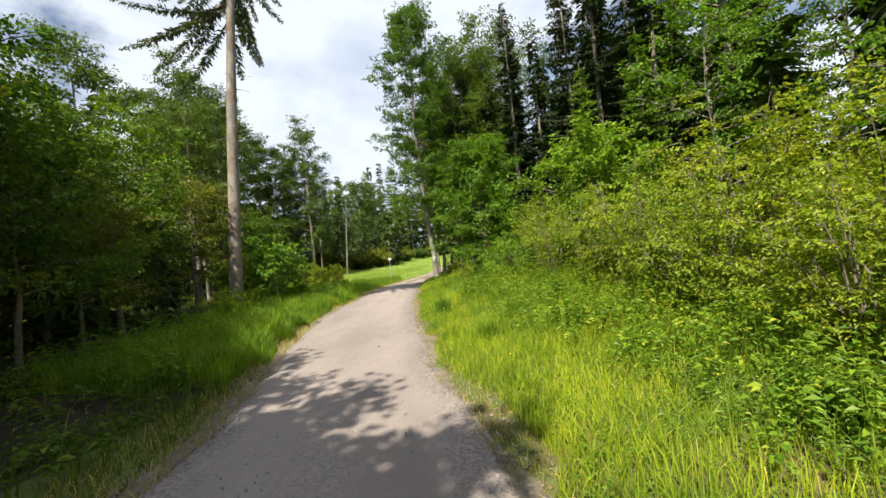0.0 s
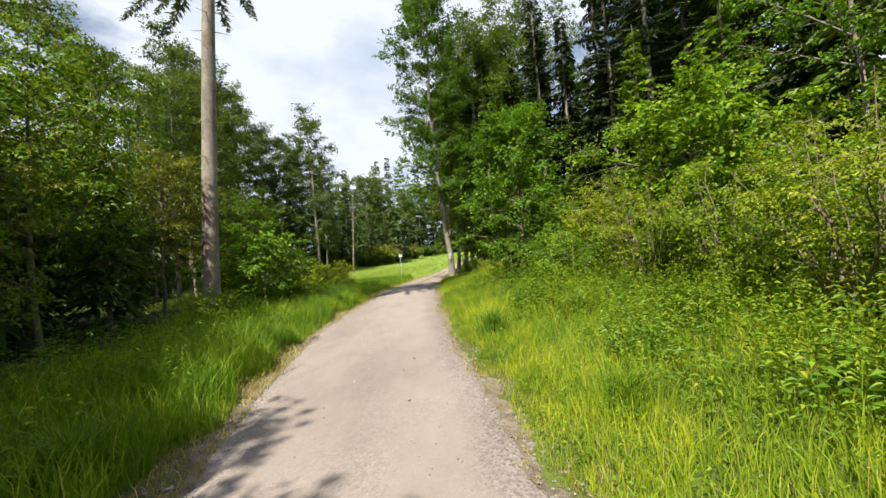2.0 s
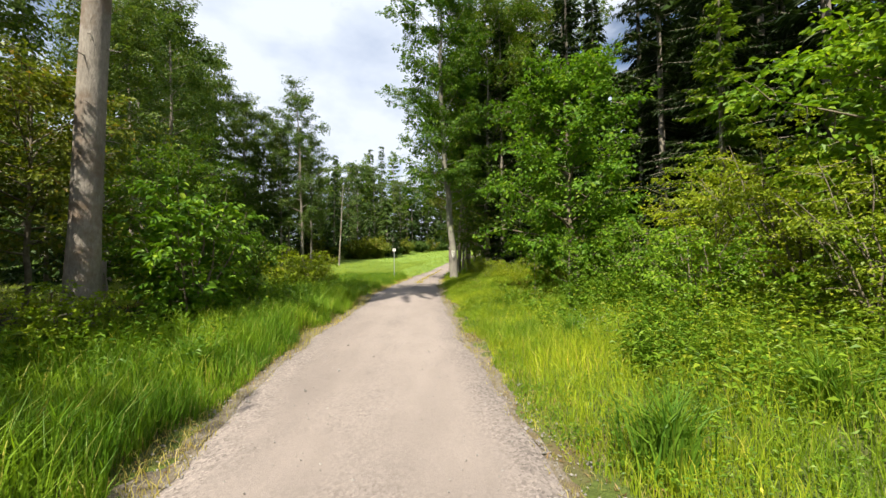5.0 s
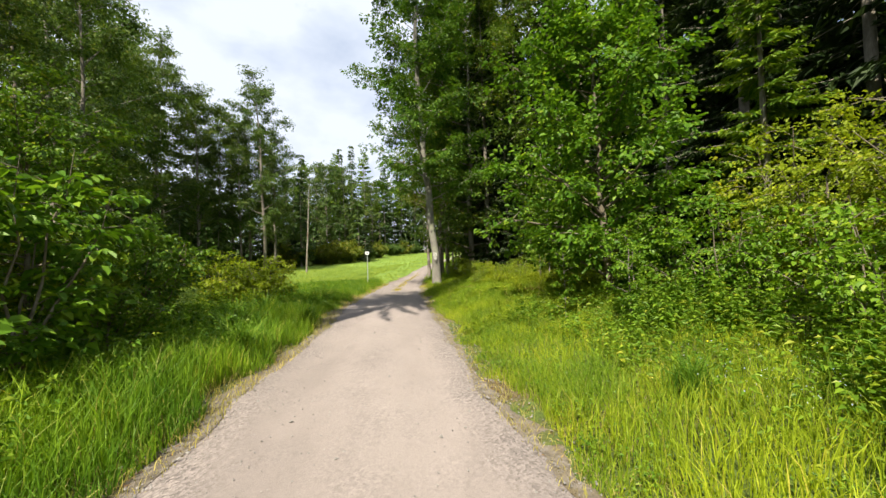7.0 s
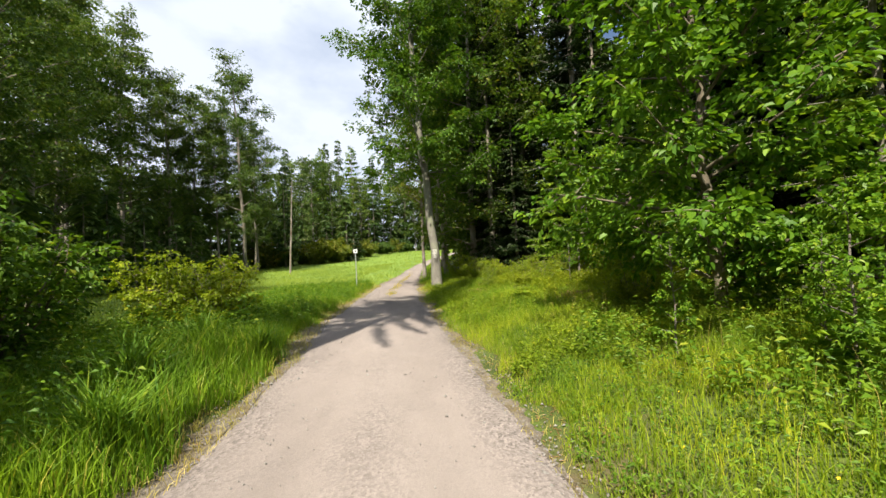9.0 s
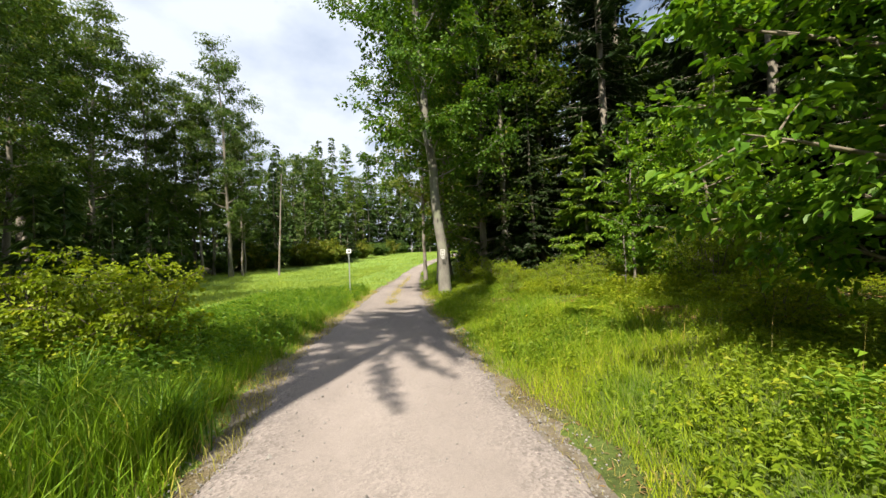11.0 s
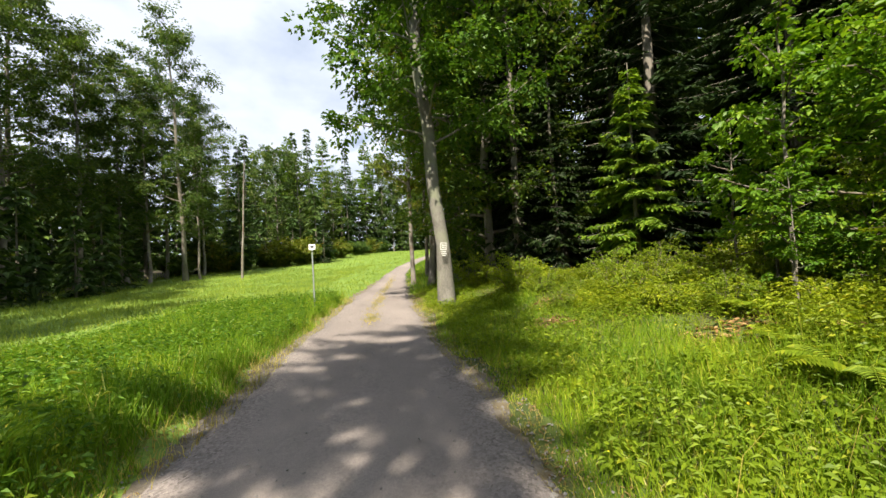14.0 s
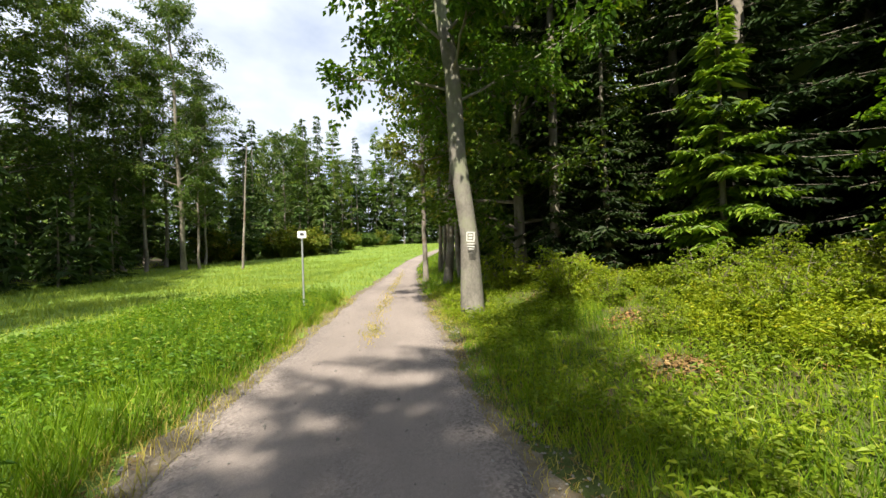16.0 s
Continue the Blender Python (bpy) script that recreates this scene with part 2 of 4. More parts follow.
SHOULDER = rough_material("shoulder_grit", [(0.3, (0.10, 0.08, 0.055)), (0.5, (0.19, 0.16, 0.125)), (0.72, (0.27, 0.235, 0.20))], 7.0, 0.9, 75.0, second=(0.16, 0.125, 0.07), patches=3.0)
ROAD = road_material()
STEEL = plain_material("galvanised_steel", (0.5, 0.52, 0.52), 0.45, 0.6)
WHITE = plain_material("white_enamel", (0.8, 0.8, 0.78), 0.4)
WHITE_PAINT = plain_material("white_paint", (0.58, 0.57, 0.54), 0.7)
DARK_PAINT = plain_material("dark_print", (0.06, 0.06, 0.07), 0.6)


# ---- mesh helpers ----
class Geo:
    """Gathers quads and triangles as arrays and makes one mesh of them."""

    def __init__(self):
        self.v, self.f, self.n = [], [], 0

    def add(self, verts, faces):
        self.v.append(np.asarray(verts, float).reshape(-1, 3))
        self.f.append(np.asarray(faces, int) + self.n)
        self.n += len(self.v[-1])
        return self

    def mesh(self, name, mat, smooth=False):
        v = np.concatenate(self.v)
        loops = np.concatenate([f.ravel() for f in self.f])
        totals = np.concatenate([np.full(len(f), f.shape[1]) for f in self.f])
        starts = np.concatenate([[0], np.cumsum(totals)[:-1]])
        me = bpy.data.meshes.new(name)
        me.vertices.add(len(v))
        me.vertices.foreach_set("co", v.ravel())
        me.loops.add(len(loops))
        me.loops.foreach_set("vertex_index", loops.astype(np.int32))
        me.polygons.add(len(totals))
        me.polygons.foreach_set("loop_start", starts.astype(np.int32))
        me.polygons.foreach_set("loop_total", totals.astype(np.int32))
        me.polygons.foreach_set("use_smooth", np.full(len(totals), smooth))
        me.update(calc_edges=True)
        me.materials.append(mat)
        return me


def part(name, geo, mat, parent, label="", smooth=False):
    ob = new(name, geo.mesh(name, mat, smooth))
    ob.parent = parent
    return tagged(ob, label) if label else ob


def stuff(name, geo, mat, label, category):
    return tagged(new(name, geo.mesh(name, mat)), label, category, kind="stuff")


def unit(v):
    return v / np.maximum(np.linalg.norm(v, axis=-1, keepdims=True), 1e-9)


def tube(geo, path, radii, sides=7, rough=0.0, rng=None):
    """A tapered limb along a path, closed at its tip."""
    p = np.asarray(path, float)
    d = unit(np.gradient(p, axis=0))
    ref = np.where(np.abs(d[:, 2:3]) > 0.8, [[1.0, 0, 0]], [[0, 0, 1.0]])
    a = unit(np.cross(d, ref))
    b = np.cross(d, a)
    ang = np.arange(sides) * 2 * math.pi / sides
    r = np.asarray(radii, float)[:, None, None]
    if rough and rng is not None:
        r = r * (1 + rough * rng.normal(size=(len(p), sides, 1)))
    ring = p[:, None] + r * (np.cos(ang)[None, :, None] * a[:, None] + np.sin(ang)[None, :, None] * b[:, None])
    i, j = np.meshgrid(np.arange(len(p) - 1), np.arange(sides), indexing="ij")
    k = (j + 1) % sides
    quads = np.stack([i * sides + j, i * sides + k, (i + 1) * sides + k, (i + 1) * sides + j], -1).reshape(-1, 4)
    geo.add(ring.reshape(-1, 3), quads)


def leaves(geo, p, d, up, length, width, droop=0.25):
    """Kite-shaped leaves at p that point along d, with their faces towards up."""
    n = len(p)
    d = unit(d)
    s = unit(np.cross(d, up))
    w = np.cross(s, d)
    length, width = np.broadcast_to(length, n)[:, None], np.broadcast_to(width, n)[:, None]
    mid = p + d * length * 0.45
    v = np.stack([p, mid + s * width * 0.5 + w * width * 0.18, p + d * length - w * length * droop, mid - s * width * 0.5 + w * width * 0.18], 1)
    geo.add(v, np.arange(n * 4).reshape(n, 4))


def broad_leaves(geo, p, d, up, length, width, droop=0.25):
    """Rounded leaves of two halves folded along the midrib."""
    n = len(p)
    d = unit(d)
    s = unit(np.cross(d, up))
    w = np.cross(s, d)
    ln, wd = np.broadcast_to(length, n)[:, None], np.broadcast_to(width, n)[:, None]
    low, high, tip = p + d * ln * 0.28, p + d * ln * 0.68 - w * ln * droop * 0.35, p + d * ln - w * ln * droop
    fold = w * wd * 0.16
    v = np.stack([p, low + s * wd * 0.44 + fold, high + s * wd * 0.42 + fold, tip, low - s * wd * 0.44 + fold, high - s * wd * 0.42 + fold], 1)
    i = np.arange(n)[:, None] * 6
    base = geo.n
    geo.add(v, i + np.array([[0, 1, 2, 3]]))
    geo.f.append(i + np.array([[0, 3, 5, 4]]) + base)


def blades(geo, p, height, width, lean, rng, simple=False):
    """Grass blades: a bent strip of two faces each."""
    n = len(p)
    az = rng.uniform(0, 2 * math.pi, n)
    d = np.stack([np.cos(az), np.sin(az), np.zeros(n)], 1)
    s = np.stack([-np.sin(az), np.cos(az), np.zeros(n)], 1)
    turn = rng.uniform(0, math.pi, n)[:, None]
    s = s * np.cos(turn) + d * np.sin(turn)
    h, w, k = height[:, None], width[:, None], lean[:, None]
    z = np.array([[0, 0, 1.0]])
    mid = p + z * h * 0.58 + d * h * k * 0.3
    tip = p + z * h * (1 - 0.3 * k) + d * h * k
    if simple:
        geo.add(np.stack([p - s * w * 0.5, p + s * w * 0.5, tip + s * w * 0.1, tip - s * w * 0.1], 1), np.arange(n * 4).reshape(n, 4))
        return
    v = np.stack([p - s * w * 0.5, p + s * w * 0.5, mid + s * w * 0.42, mid - s * w * 0.42, tip], 1)
    i = np.arange(n)[:, None] * 5
    base = geo.n
    geo.add(v, i + np.array([[0, 1, 2, 3]]))
    geo.f.append(i + np.array([[3, 2, 4]]) + base)


# ---- ground and road ----
EDGE_Y = [-30, -6, 0, 2, 5, 8, 10, 13.5, 17, 21, 25, 30, 35, 45, 52, 60, 70, 90, 140]
EDGE_L = [1.0, -1.5, -1.95, -2.2, -2.76, -3.53, -3.86, -4.2, -4.12, -4.32, -4.31, -4.1, -3.8, -3.0, -2.3, -1.0, 1.5, 8, 30]
EDGE_R = [4.2, 1.6, 0.9, 0.5, -0.2, -0.62, -0.86, -1.28, -1.48, -1.7, -1.83, -1.78, -1.62, -1.05, -0.6, 0.7, 3.3, 10, 32]
RISE_Y = [-40, 8, 15, 21, 28, 45, 55, 64, 97, 140, 400, 1500]
RISE_Z = [0, 0, 0.1, 0.19, 0.12, 0.1, 0.45, 0.95, 2.9, 4.6, 9, 12]


def road_left(y):
    return np.interp(y, EDGE_Y, EDGE_L) + 0.035 * np.sin(y * 1.7 + 2 * np.sin(y * 0.43)) + 0.025 * np.sin(y * 5.1 + 1.7 * np.sin(y * 1.3))


def road_right(y):
    return np.interp(y, EDGE_Y, EDGE_R) + 0.035 * np.sin(y * 1.9 + 2.3 * np.sin(y * 0.37)) + 0.025 * np.sin(y * 6.3 + 1.9 * np.sin(y * 1.1))


def ease(v):
    v = np.clip(v, 0, 1)
    return v * v * (3 - 2 * v)


def height_at(x, y):
    """Height of the ground beside and under the road."""
    x, y = np.asarray(x, float), np.asarray(y, float)
    z = np.interp(y, RISE_Y, RISE_Z)
    dl, dr = road_left(y) - x, x - road_right(y)
    near = 1 - ease((y - 30) / 15)
    wood = 1 - ease((y - 14) / 8)
    z = z + 0.07 * ease(dl / 0.7) + wood * 0.22 * ease((dl - 1.5) / 4) + 0.07 * ease(dr / 0.6) + near * 0.38 * ease((dr - 0.4) / 3.5)
    off = ease(np.maximum(dl, dr) / 1.0)
    z = z + off * (0.05 * np.sin(x * 1.7 + y * 0.6) * np.sin(y * 1.3) + 0.03 * np.sin(x * 3.9 - y * 2.2))
    return z - 0.035 * (1 - off)


def spread(stops):
    return np.concatenate([np.arange(a, b, s) for a, b, s in stops])


gx = spread([(-1500, -300, 200), (-300, -60, 40), (-60, -14, 2), (-14, 10, 0.4), (10, 60, 2), (60, 300, 40), (300, 1501, 200)])
gy = spread([(-600, -60, 90), (-60, -10, 4), (-10, 45, 0.5), (45, 150, 2), (150, 400, 25), (400, 2001, 200)])
GX, GY = np.meshgrid(gx, gy, indexing="ij")
nx, ny = len(gx), len(gy)
i, j = np.meshgrid(np.arange(nx - 1), np.arange(ny - 1), indexing="ij")
quads = np.stack([i * ny + j, (i + 1) * ny + j, (i + 1) * ny + j + 1, i * ny + j + 1], -1).reshape(-1, 4)
g = Geo().add(np.stack([GX, GY, height_at(GX, GY)], -1), quads)
ground_mesh = g.mesh("ground", GROUND, True)
ground_mesh.materials.append(MEADOW)
mx, my = (GX[:-1, :-1] + GX[1:, 1:]) / 2, (GY[:-1, :-1] + GY[1:, 1:]) / 2
turf = (mx < road_left(my)) & (my > 17) & (mx > -26 + 0.35 * (my - 57) * (my > 57)) & (mx > -9 - (my - 17) * 0.62) & (my < 112)
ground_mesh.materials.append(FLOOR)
# before y 4.6 the dark floor comes nearer the track, standing for shade
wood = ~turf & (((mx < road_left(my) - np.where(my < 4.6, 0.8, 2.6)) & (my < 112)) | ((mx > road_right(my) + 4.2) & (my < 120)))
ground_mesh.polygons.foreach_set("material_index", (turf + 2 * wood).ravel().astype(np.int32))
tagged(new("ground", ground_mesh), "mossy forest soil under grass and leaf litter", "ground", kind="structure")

ry = spread([(-20, 45, 0.15), (45, 100, 0.6)])
ru = np.linspace(0, 1, 25)
RU, RY = np.meshgrid(ru, ry, indexing="ij")
RX = road_left(RY) - 0.05 + (road_right(RY) - road_left(RY) + 0.1) * RU
ruts = 0.018 * (np.exp(-((RU - 0.27) / 0.09) ** 2) + np.exp(-((RU - 0.73) / 0.09) ** 2))
edge = 0.05 * ease((np.abs(RU - 0.5) - 0.42) / 0.08)
RZ = np.interp(RY, RISE_Y, RISE_Z) + 0.018 - ruts - edge + 0.006 * np.sin(RX * 5 + RY * 3.1) * np.sin(RY * 4.7)
nx, ny = len(ru), len(ry)
i, j = np.meshgrid(np.arange(nx - 1), np.arange(ny - 1), indexing="ij")
quads = np.stack([i * ny + j, (i + 1) * ny + j, (i + 1) * ny + j + 1, i * ny + j + 1], -1).reshape(-1, 4)
g = Geo().add(np.stack([RX, RY, RZ], -1), quads)
road_mesh = g.mesh("road", ROAD, True)
road_mesh.attributes.new("across", "FLOAT", "POINT").data.foreach_set("value", RU.ravel().astype(np.float32))
tagged(new("road", road_mesh), "pale packed gravel track with worn wheel ruts", "track", kind="structure")


# ragged strip of grit, soil and dead grass between gravel and turf
for side in (-1, 1):
    sy = np.arange(-8, 46, 0.07)
    reach = (0.24 if side < 0 else 0.13) + 0.07 * np.sin(sy * 1.1 + side) + 0.06 * np.sin(sy * 3.7 + 2 * np.sin(sy)) + np.random.default_rng(6 + side).normal(0, 0.03, len(sy))
    sd = -0.04 + (reach + 0.04)[None] * np.linspace(0, 1, 6)[:, None]
    SY = np.tile(sy, (6, 1))
    SX = road_left(SY) - sd if side < 0 else road_right(SY) + sd
    lift = np.array([0.028, 0.026, 0.022, 0.02, 0.016, -0.02])[:, None]
    i, j = np.meshgrid(np.arange(5), np.arange(len(sy) - 1), indexing="ij")
    ny = len(sy)
    quads = np.stack([i * ny + j, i * ny + j + 1, (i + 1) * ny + j + 1, (i + 1) * ny + j], -1).reshape(-1, 4)
    g = Geo().add(np.stack([SX, SY, height_at(SX, SY) + lift], -1), quads[:, ::-1] if side > 0 else quads)
    tagged(new("track_verge", g.mesh("track_verge", SHOULDER, True)), "gritty brown shoulder along the gravel track", "verge", kind="structure")


def road_z(y):
    return np.interp(y, RISE_Y, RISE_Z) + 0.012


# ---- plants: kinds ----
def bend(rng, start, direction, length, n=6, lift=0.0, wobble=0.06):
    """A crooked path from start along direction, lifting (or sagging) on its way."""
    s = np.linspace(0, 1, n)[:, None]
    d = np.asarray(direction, float)
    p = np.asarray(start, float) + d * length * s + np.array([0, 0, 1.0]) * lift * length * s ** 2
    w = np.cumsum(rng.normal(size=(n, 3)) * wobble * length / n, axis=0)
    w[0] = 0
    return p + w


def leaf_cloud(geo, rng, centres, outward, per, spread_r, size, droop=0.3, broad=False):
    """Leaves in flat sprays: two ranks along a short shoot at each centre, each spray tilted its own way."""
    m = len(centres)
    ahead = unit(outward * [1, 1, 0.5] + rng.normal(size=(m, 3)) * [0.7, 0.7, 0.25] + [0, 0, -0.1])
    level = unit(rng.normal(size=(m, 3)) * 0.33 + [0, 0, 1.0])
    side = unit(np.cross(ahead, level))
    level = np.cross(side, ahead)
    reach = spread_r * rng.uniform(0.7, 1.5, m)
    a, sd, lv, c = (np.repeat(q, per, axis=0) for q in (ahead, side, level, centres))
    n = len(c)
    ln = np.repeat(reach, per)[:, None]
    t = rng.uniform(-1.0, 1.15, n)[:, None]
    w = rng.uniform(-0.75, 0.75, n)[:, None] * (1.15 - np.abs(t) * 0.6)
    p = c + ln * (a * t + sd * w) + lv * rng.normal(size=(n, 1)) * ln * 0.16 - lv * ln * 0.18 * t ** 2
    d = unit(a * 0.6 + sd * np.sign(w) * rng.uniform(0.3, 1.0, (n, 1)) + rng.normal(size=(n, 3)) * [0.3, 0.3, 0.2] + [0, 0, -0.15])
    up = unit(lv + rng.normal(size=(n, 3)) * 0.28)
    ll = size * rng.uniform(0.6, 1.25, n)
    (broad_leaves if broad else leaves)(geo, p, d, up, ll, ll * rng.uniform(0.55, 0.8, n), droop)


def broadleaf(name, seed, h, r, crown_from, limbs, twigs, per, size, trunk_r, leaf, bark, label, lean=(0, 0), clump=0.3, group="", low=0.0, broad=False, far=False, limb=0.42):
    """A broad-leaved tree: tapered trunk, limbs, twigs, and leaves in clumps round the twigs."""
    rng = np.random.default_rng(seed)
    tree = tagged(new(name), label, "tree", group)
    wood, crown = Geo(), Geo()
    n = 14
    u = np.linspace(0, 1, n)
    axis = np.stack([lean[0] * h * (1 - np.exp(-3 * u)) / 3, lean[1] * h * u, h * u], 1)
    wob = np.cumsum(rng.normal(size=(n, 3)) * [0.012 * h, 0.012 * h, 0], axis=0) * 0.35
    wob[0] = 0
    axis = axis + wob
    axis[0, 2] = -0.25
    rad = trunk_r * (1 - u) ** 0.75 + 0.012
    rad[0] *= 1.35
    tube(wood, axis, rad, 12, 0.03, rng)
    cs, os = [], []
    for k in range(limbs):
        f = crown_from + (0.97 - crown_from) * (k + rng.uniform(0, 1)) / limbs
        v = (f - crown_from) / (1 - crown_from)
        reach = r * math.sqrt(max(0.06, 1 - ((v - 0.38) / 0.66) ** 2)) * rng.uniform(0.65, 1.15)
        az = k * 2.4 + rng.uniform(-0.5, 0.5)
        start = np.array([np.interp(f, u, axis[:, c]) for c in range(3)])
        d = unit(np.array([math.cos(az), math.sin(az), rng.uniform(0.1, 0.6) + 0.6 * v - low]))
        path = bend(rng, start, d, reach, 6, rng.uniform(-0.1, 0.15))
        r0 = trunk_r * limb * (1 - f) + 0.014
        tube(wood, path, np.linspace(r0, 0.006, 6), 5)
        for q in range(twigs):
            s = rng.uniform(0.25, 1.0)
            at = np.array([np.interp(s, np.linspace(0, 1, 6), path[:, c]) for c in range(3)])
            dd = unit(d * 0.7 + rng.normal(size=3) * [0.9, 0.9, 0.5])
            ln = r * rng.uniform(0.12, 0.34)
            tw = bend(rng, at, dd, ln, 3, -0.1)
            if not far:
                tube(wood, tw, [0.010 + 0.001 * h * 0.5, 0.006, 0.003], 3)
            cs += [tw[1], tw[2]]
            os += [dd, dd]
        cs.append(path[-1])
        os.append(d)
    leaf_cloud(crown, rng, np.array(cs), np.array(os), per, clump, size, broad=broad)
    part("trunk", wood, bark, tree, smooth=True)
    part("crown", crown, leaf, tree)
    return tree


def shrub(name, seed, h, r, stems, twigs, per, size, leaf, label, clump=0.16, low=0.12, category="shrub", group="", broad=False, far=False):
    """A bush of many stems, leafy nearly to the ground."""
    rng = np.random.default_rng(seed)
    bush = tagged(new(name), label, category, group)
    wood, crown = Geo(), Geo()
    cs, os = [], []
    for k in range(stems):
        az = k * 2.4 + rng.uniform(-0.4, 0.4)
        out = r * math.sqrt((k + 0.5) / stems) * rng.uniform(0.8, 1.1)
        tall = h * math.sqrt(max(0.15, 1 - (out / (r * 1.15)) ** 2)) * rng.uniform(0.8, 1.08)
        top = np.array([math.cos(az) * out, math.sin(az) * out, tall])
        base = np.array([math.cos(az) * r * 0.12, math.sin(az) * r * 0.12, -0.1])
        s = np.linspace(0, 1, 7)[:, None]
        path = base + (top - base) * np.concatenate([s ** 1.5, s ** 1.5, s], 1)
        path[1:] += rng.normal(size=(6, 3)) * 0.035 * h * 0.4
        tube(wood, path, np.linspace(0.012 + 0.006 * h, 0.004, 7), 4)
        for q in range(twigs):
            f = low + (1 - low) * rng.uniform(0, 1) ** 0.75
            at = np.array([np.interp(f, s[:, 0], path[:, c]) for c in range(3)])
            dd = unit(np.array([math.cos(az) * 0.6, math.sin(az) * 0.6, 0.3]) + rng.normal(size=3) * [0.8, 0.8, 0.35])
            tw = bend(rng, at, dd, rng.uniform(0.15, 0.4) * (0.5 + 0.25 * h), 3, -0.15)
            if not far:
                tube(wood, tw, [0.007, 0.005, 0.003], 3)
            cs += [tw[1], tw[2]]
            os += [dd, dd]
    cs = np.array(cs)
    cs[:, 2] = np.maximum(cs[:, 2], 0.15)
    leaf_cloud(crown, rng, cs, np.array(os), per, clump, size, broad=broad)
    crown.v = [np.stack([v[:, 0], v[:, 1], np.maximum(v[:, 2], 0.02)], 1) for v in crown.v]
    part("branchwork", wood, TWIG, bush, smooth=True)
    part("foliage", crown, leaf, bush)
    return bush


def conifer(name, seed, h, r, bare, step, per_whorl, twig_gap, needle_len, trunk_r, leaf, bark, label, droop=0.25, sparse=0.0, group="", lift=0.15, power=0.85, skew=0.0, hang=0.28, wide=0.38, jitter=0.18):
    """A spruce: straight trunk, whorls of drooping boughs, flat sprays of twigs along each bough."""
    rng = np.random.default_rng(seed)
    tree = tagged(new(name), label, "tree", group)
    wood, crown = Geo(), Geo()
    u = np.linspace(0, 1, 14)
    axis = np.stack([0.02 * np.sin(u * 5 + seed) * h * 0.1, 0.02 * np.cos(u * 4 + seed) * h * 0.1, h * u], 1)
    axis[0, 2] = -0.25
    rad = trunk_r * (1 - u) ** 0.8 + 0.012
    rad[0] *= 1.3
    tube(wood, axis, rad, 12, 0.03, rng)
    z = bare
    P, D = [], []
    while z < h * 0.985:
        f = (z - bare) / (h - bare)
        span = r * (1 - f) ** power * (0.55 + 0.45 * min(1, f * 6 + 0.3))
        for k in range(per_whorl):
            if rng.uniform() < sparse:
                continue
            az = rng.uniform(0, 2 * math.pi)
            if skew and f < 0.22 and math.cos(az) > -0.2 + f * 4:
                continue
            ln = max(0.15, span * rng.uniform(0.7, 1.12) * (1 - skew * math.cos(az)))
            d = np.array([math.cos(az), math.sin(az), lift * (2 * f - 0.4)])
            zz = z + rng.uniform(-0.4, 0.4) * step
            c = np.array([np.interp(zz / h, u, axis[:, 0]), np.interp(zz / h, u, axis[:, 1]), zz])
            s = np.linspace(0, 1, 5)[:, None]
            path = c + d * ln * s + np.array([0, 0, 1.0]) * ln * (-droop * 1.6 * s ** 1.4 + droop * 0.9 * s ** 3)
            tube(wood, path[::2], np.linspace(0.008 + 0.007 * ln, 0.003, 3), 3)
            m = max(4, int(ln / twig_gap))
            t = np.linspace(0.12, 1.0, m)
            pts = np.stack([np.interp(t, s[:, 0], path[:, q]) for q in range(3)], 1)
            side = np.array([-math.sin(az), math.cos(az), 0])
            for sg in (-1, 1):
                P.append(pts + rng.normal(size=(m, 3)) * 0.02)
                w = (0.35 + 0.65 * np.sin(math.pi * np.clip(t, 0, 1) ** 0.8))[:, None]
                dd = side * sg * 0.9 + np.array([d[0], d[1], 0]) * 0.55 + np.array([0, 0, -hang]) + rng.normal(size=(m, 3)) * jitter
                D.append(unit(dd) * w)
        z += step * rng.uniform(0.8, 1.2)
    P, D = np.concatenate(P), np.concatenate(D)
    ln = np.linalg.norm(D, axis=1) * needle_len * rng.uniform(0.7, 1.3, len(P))
    up = unit(rng.normal(size=(len(P), 3)) * 0.3 + [0, 0, 1.0])
    leaves(crown, P, D, up, ln, np.maximum(0.045, ln * wide), 0.18)
    part("trunk", wood, bark, tree, smooth=True)
    part("crown", crown, leaf, tree)
    return tree


def placed(x, y, turn=0.0, size=1.0, sink=0.0, tall=1.0):
    z = float(height_at(x, y)) - sink
    return pose(x, y, z, 0, 0, turn) @ Matrix.Diagonal((size, size, size * tall, 1))


# copies are made from unscaled models, so each model is stood up last
def grove(models, spots, seed=0):
    rng = random.Random(seed)
    spots = list(spots)
    mine = spots[:len(models)]
    for k, (x, y, size) in enumerate(spots[len(models):]):
        copy_thing(models[k % len(models)], placed(x, y, rng.uniform(0, 360), size * rng.uniform(0.95, 1.05), 0.02, rng.uniform(0.94, 1.07)))
    for m, (x, y, size) in zip(models, mine):
        m.matrix_basis = placed(x, y, rng.uniform(0, 360), size, 0.02)


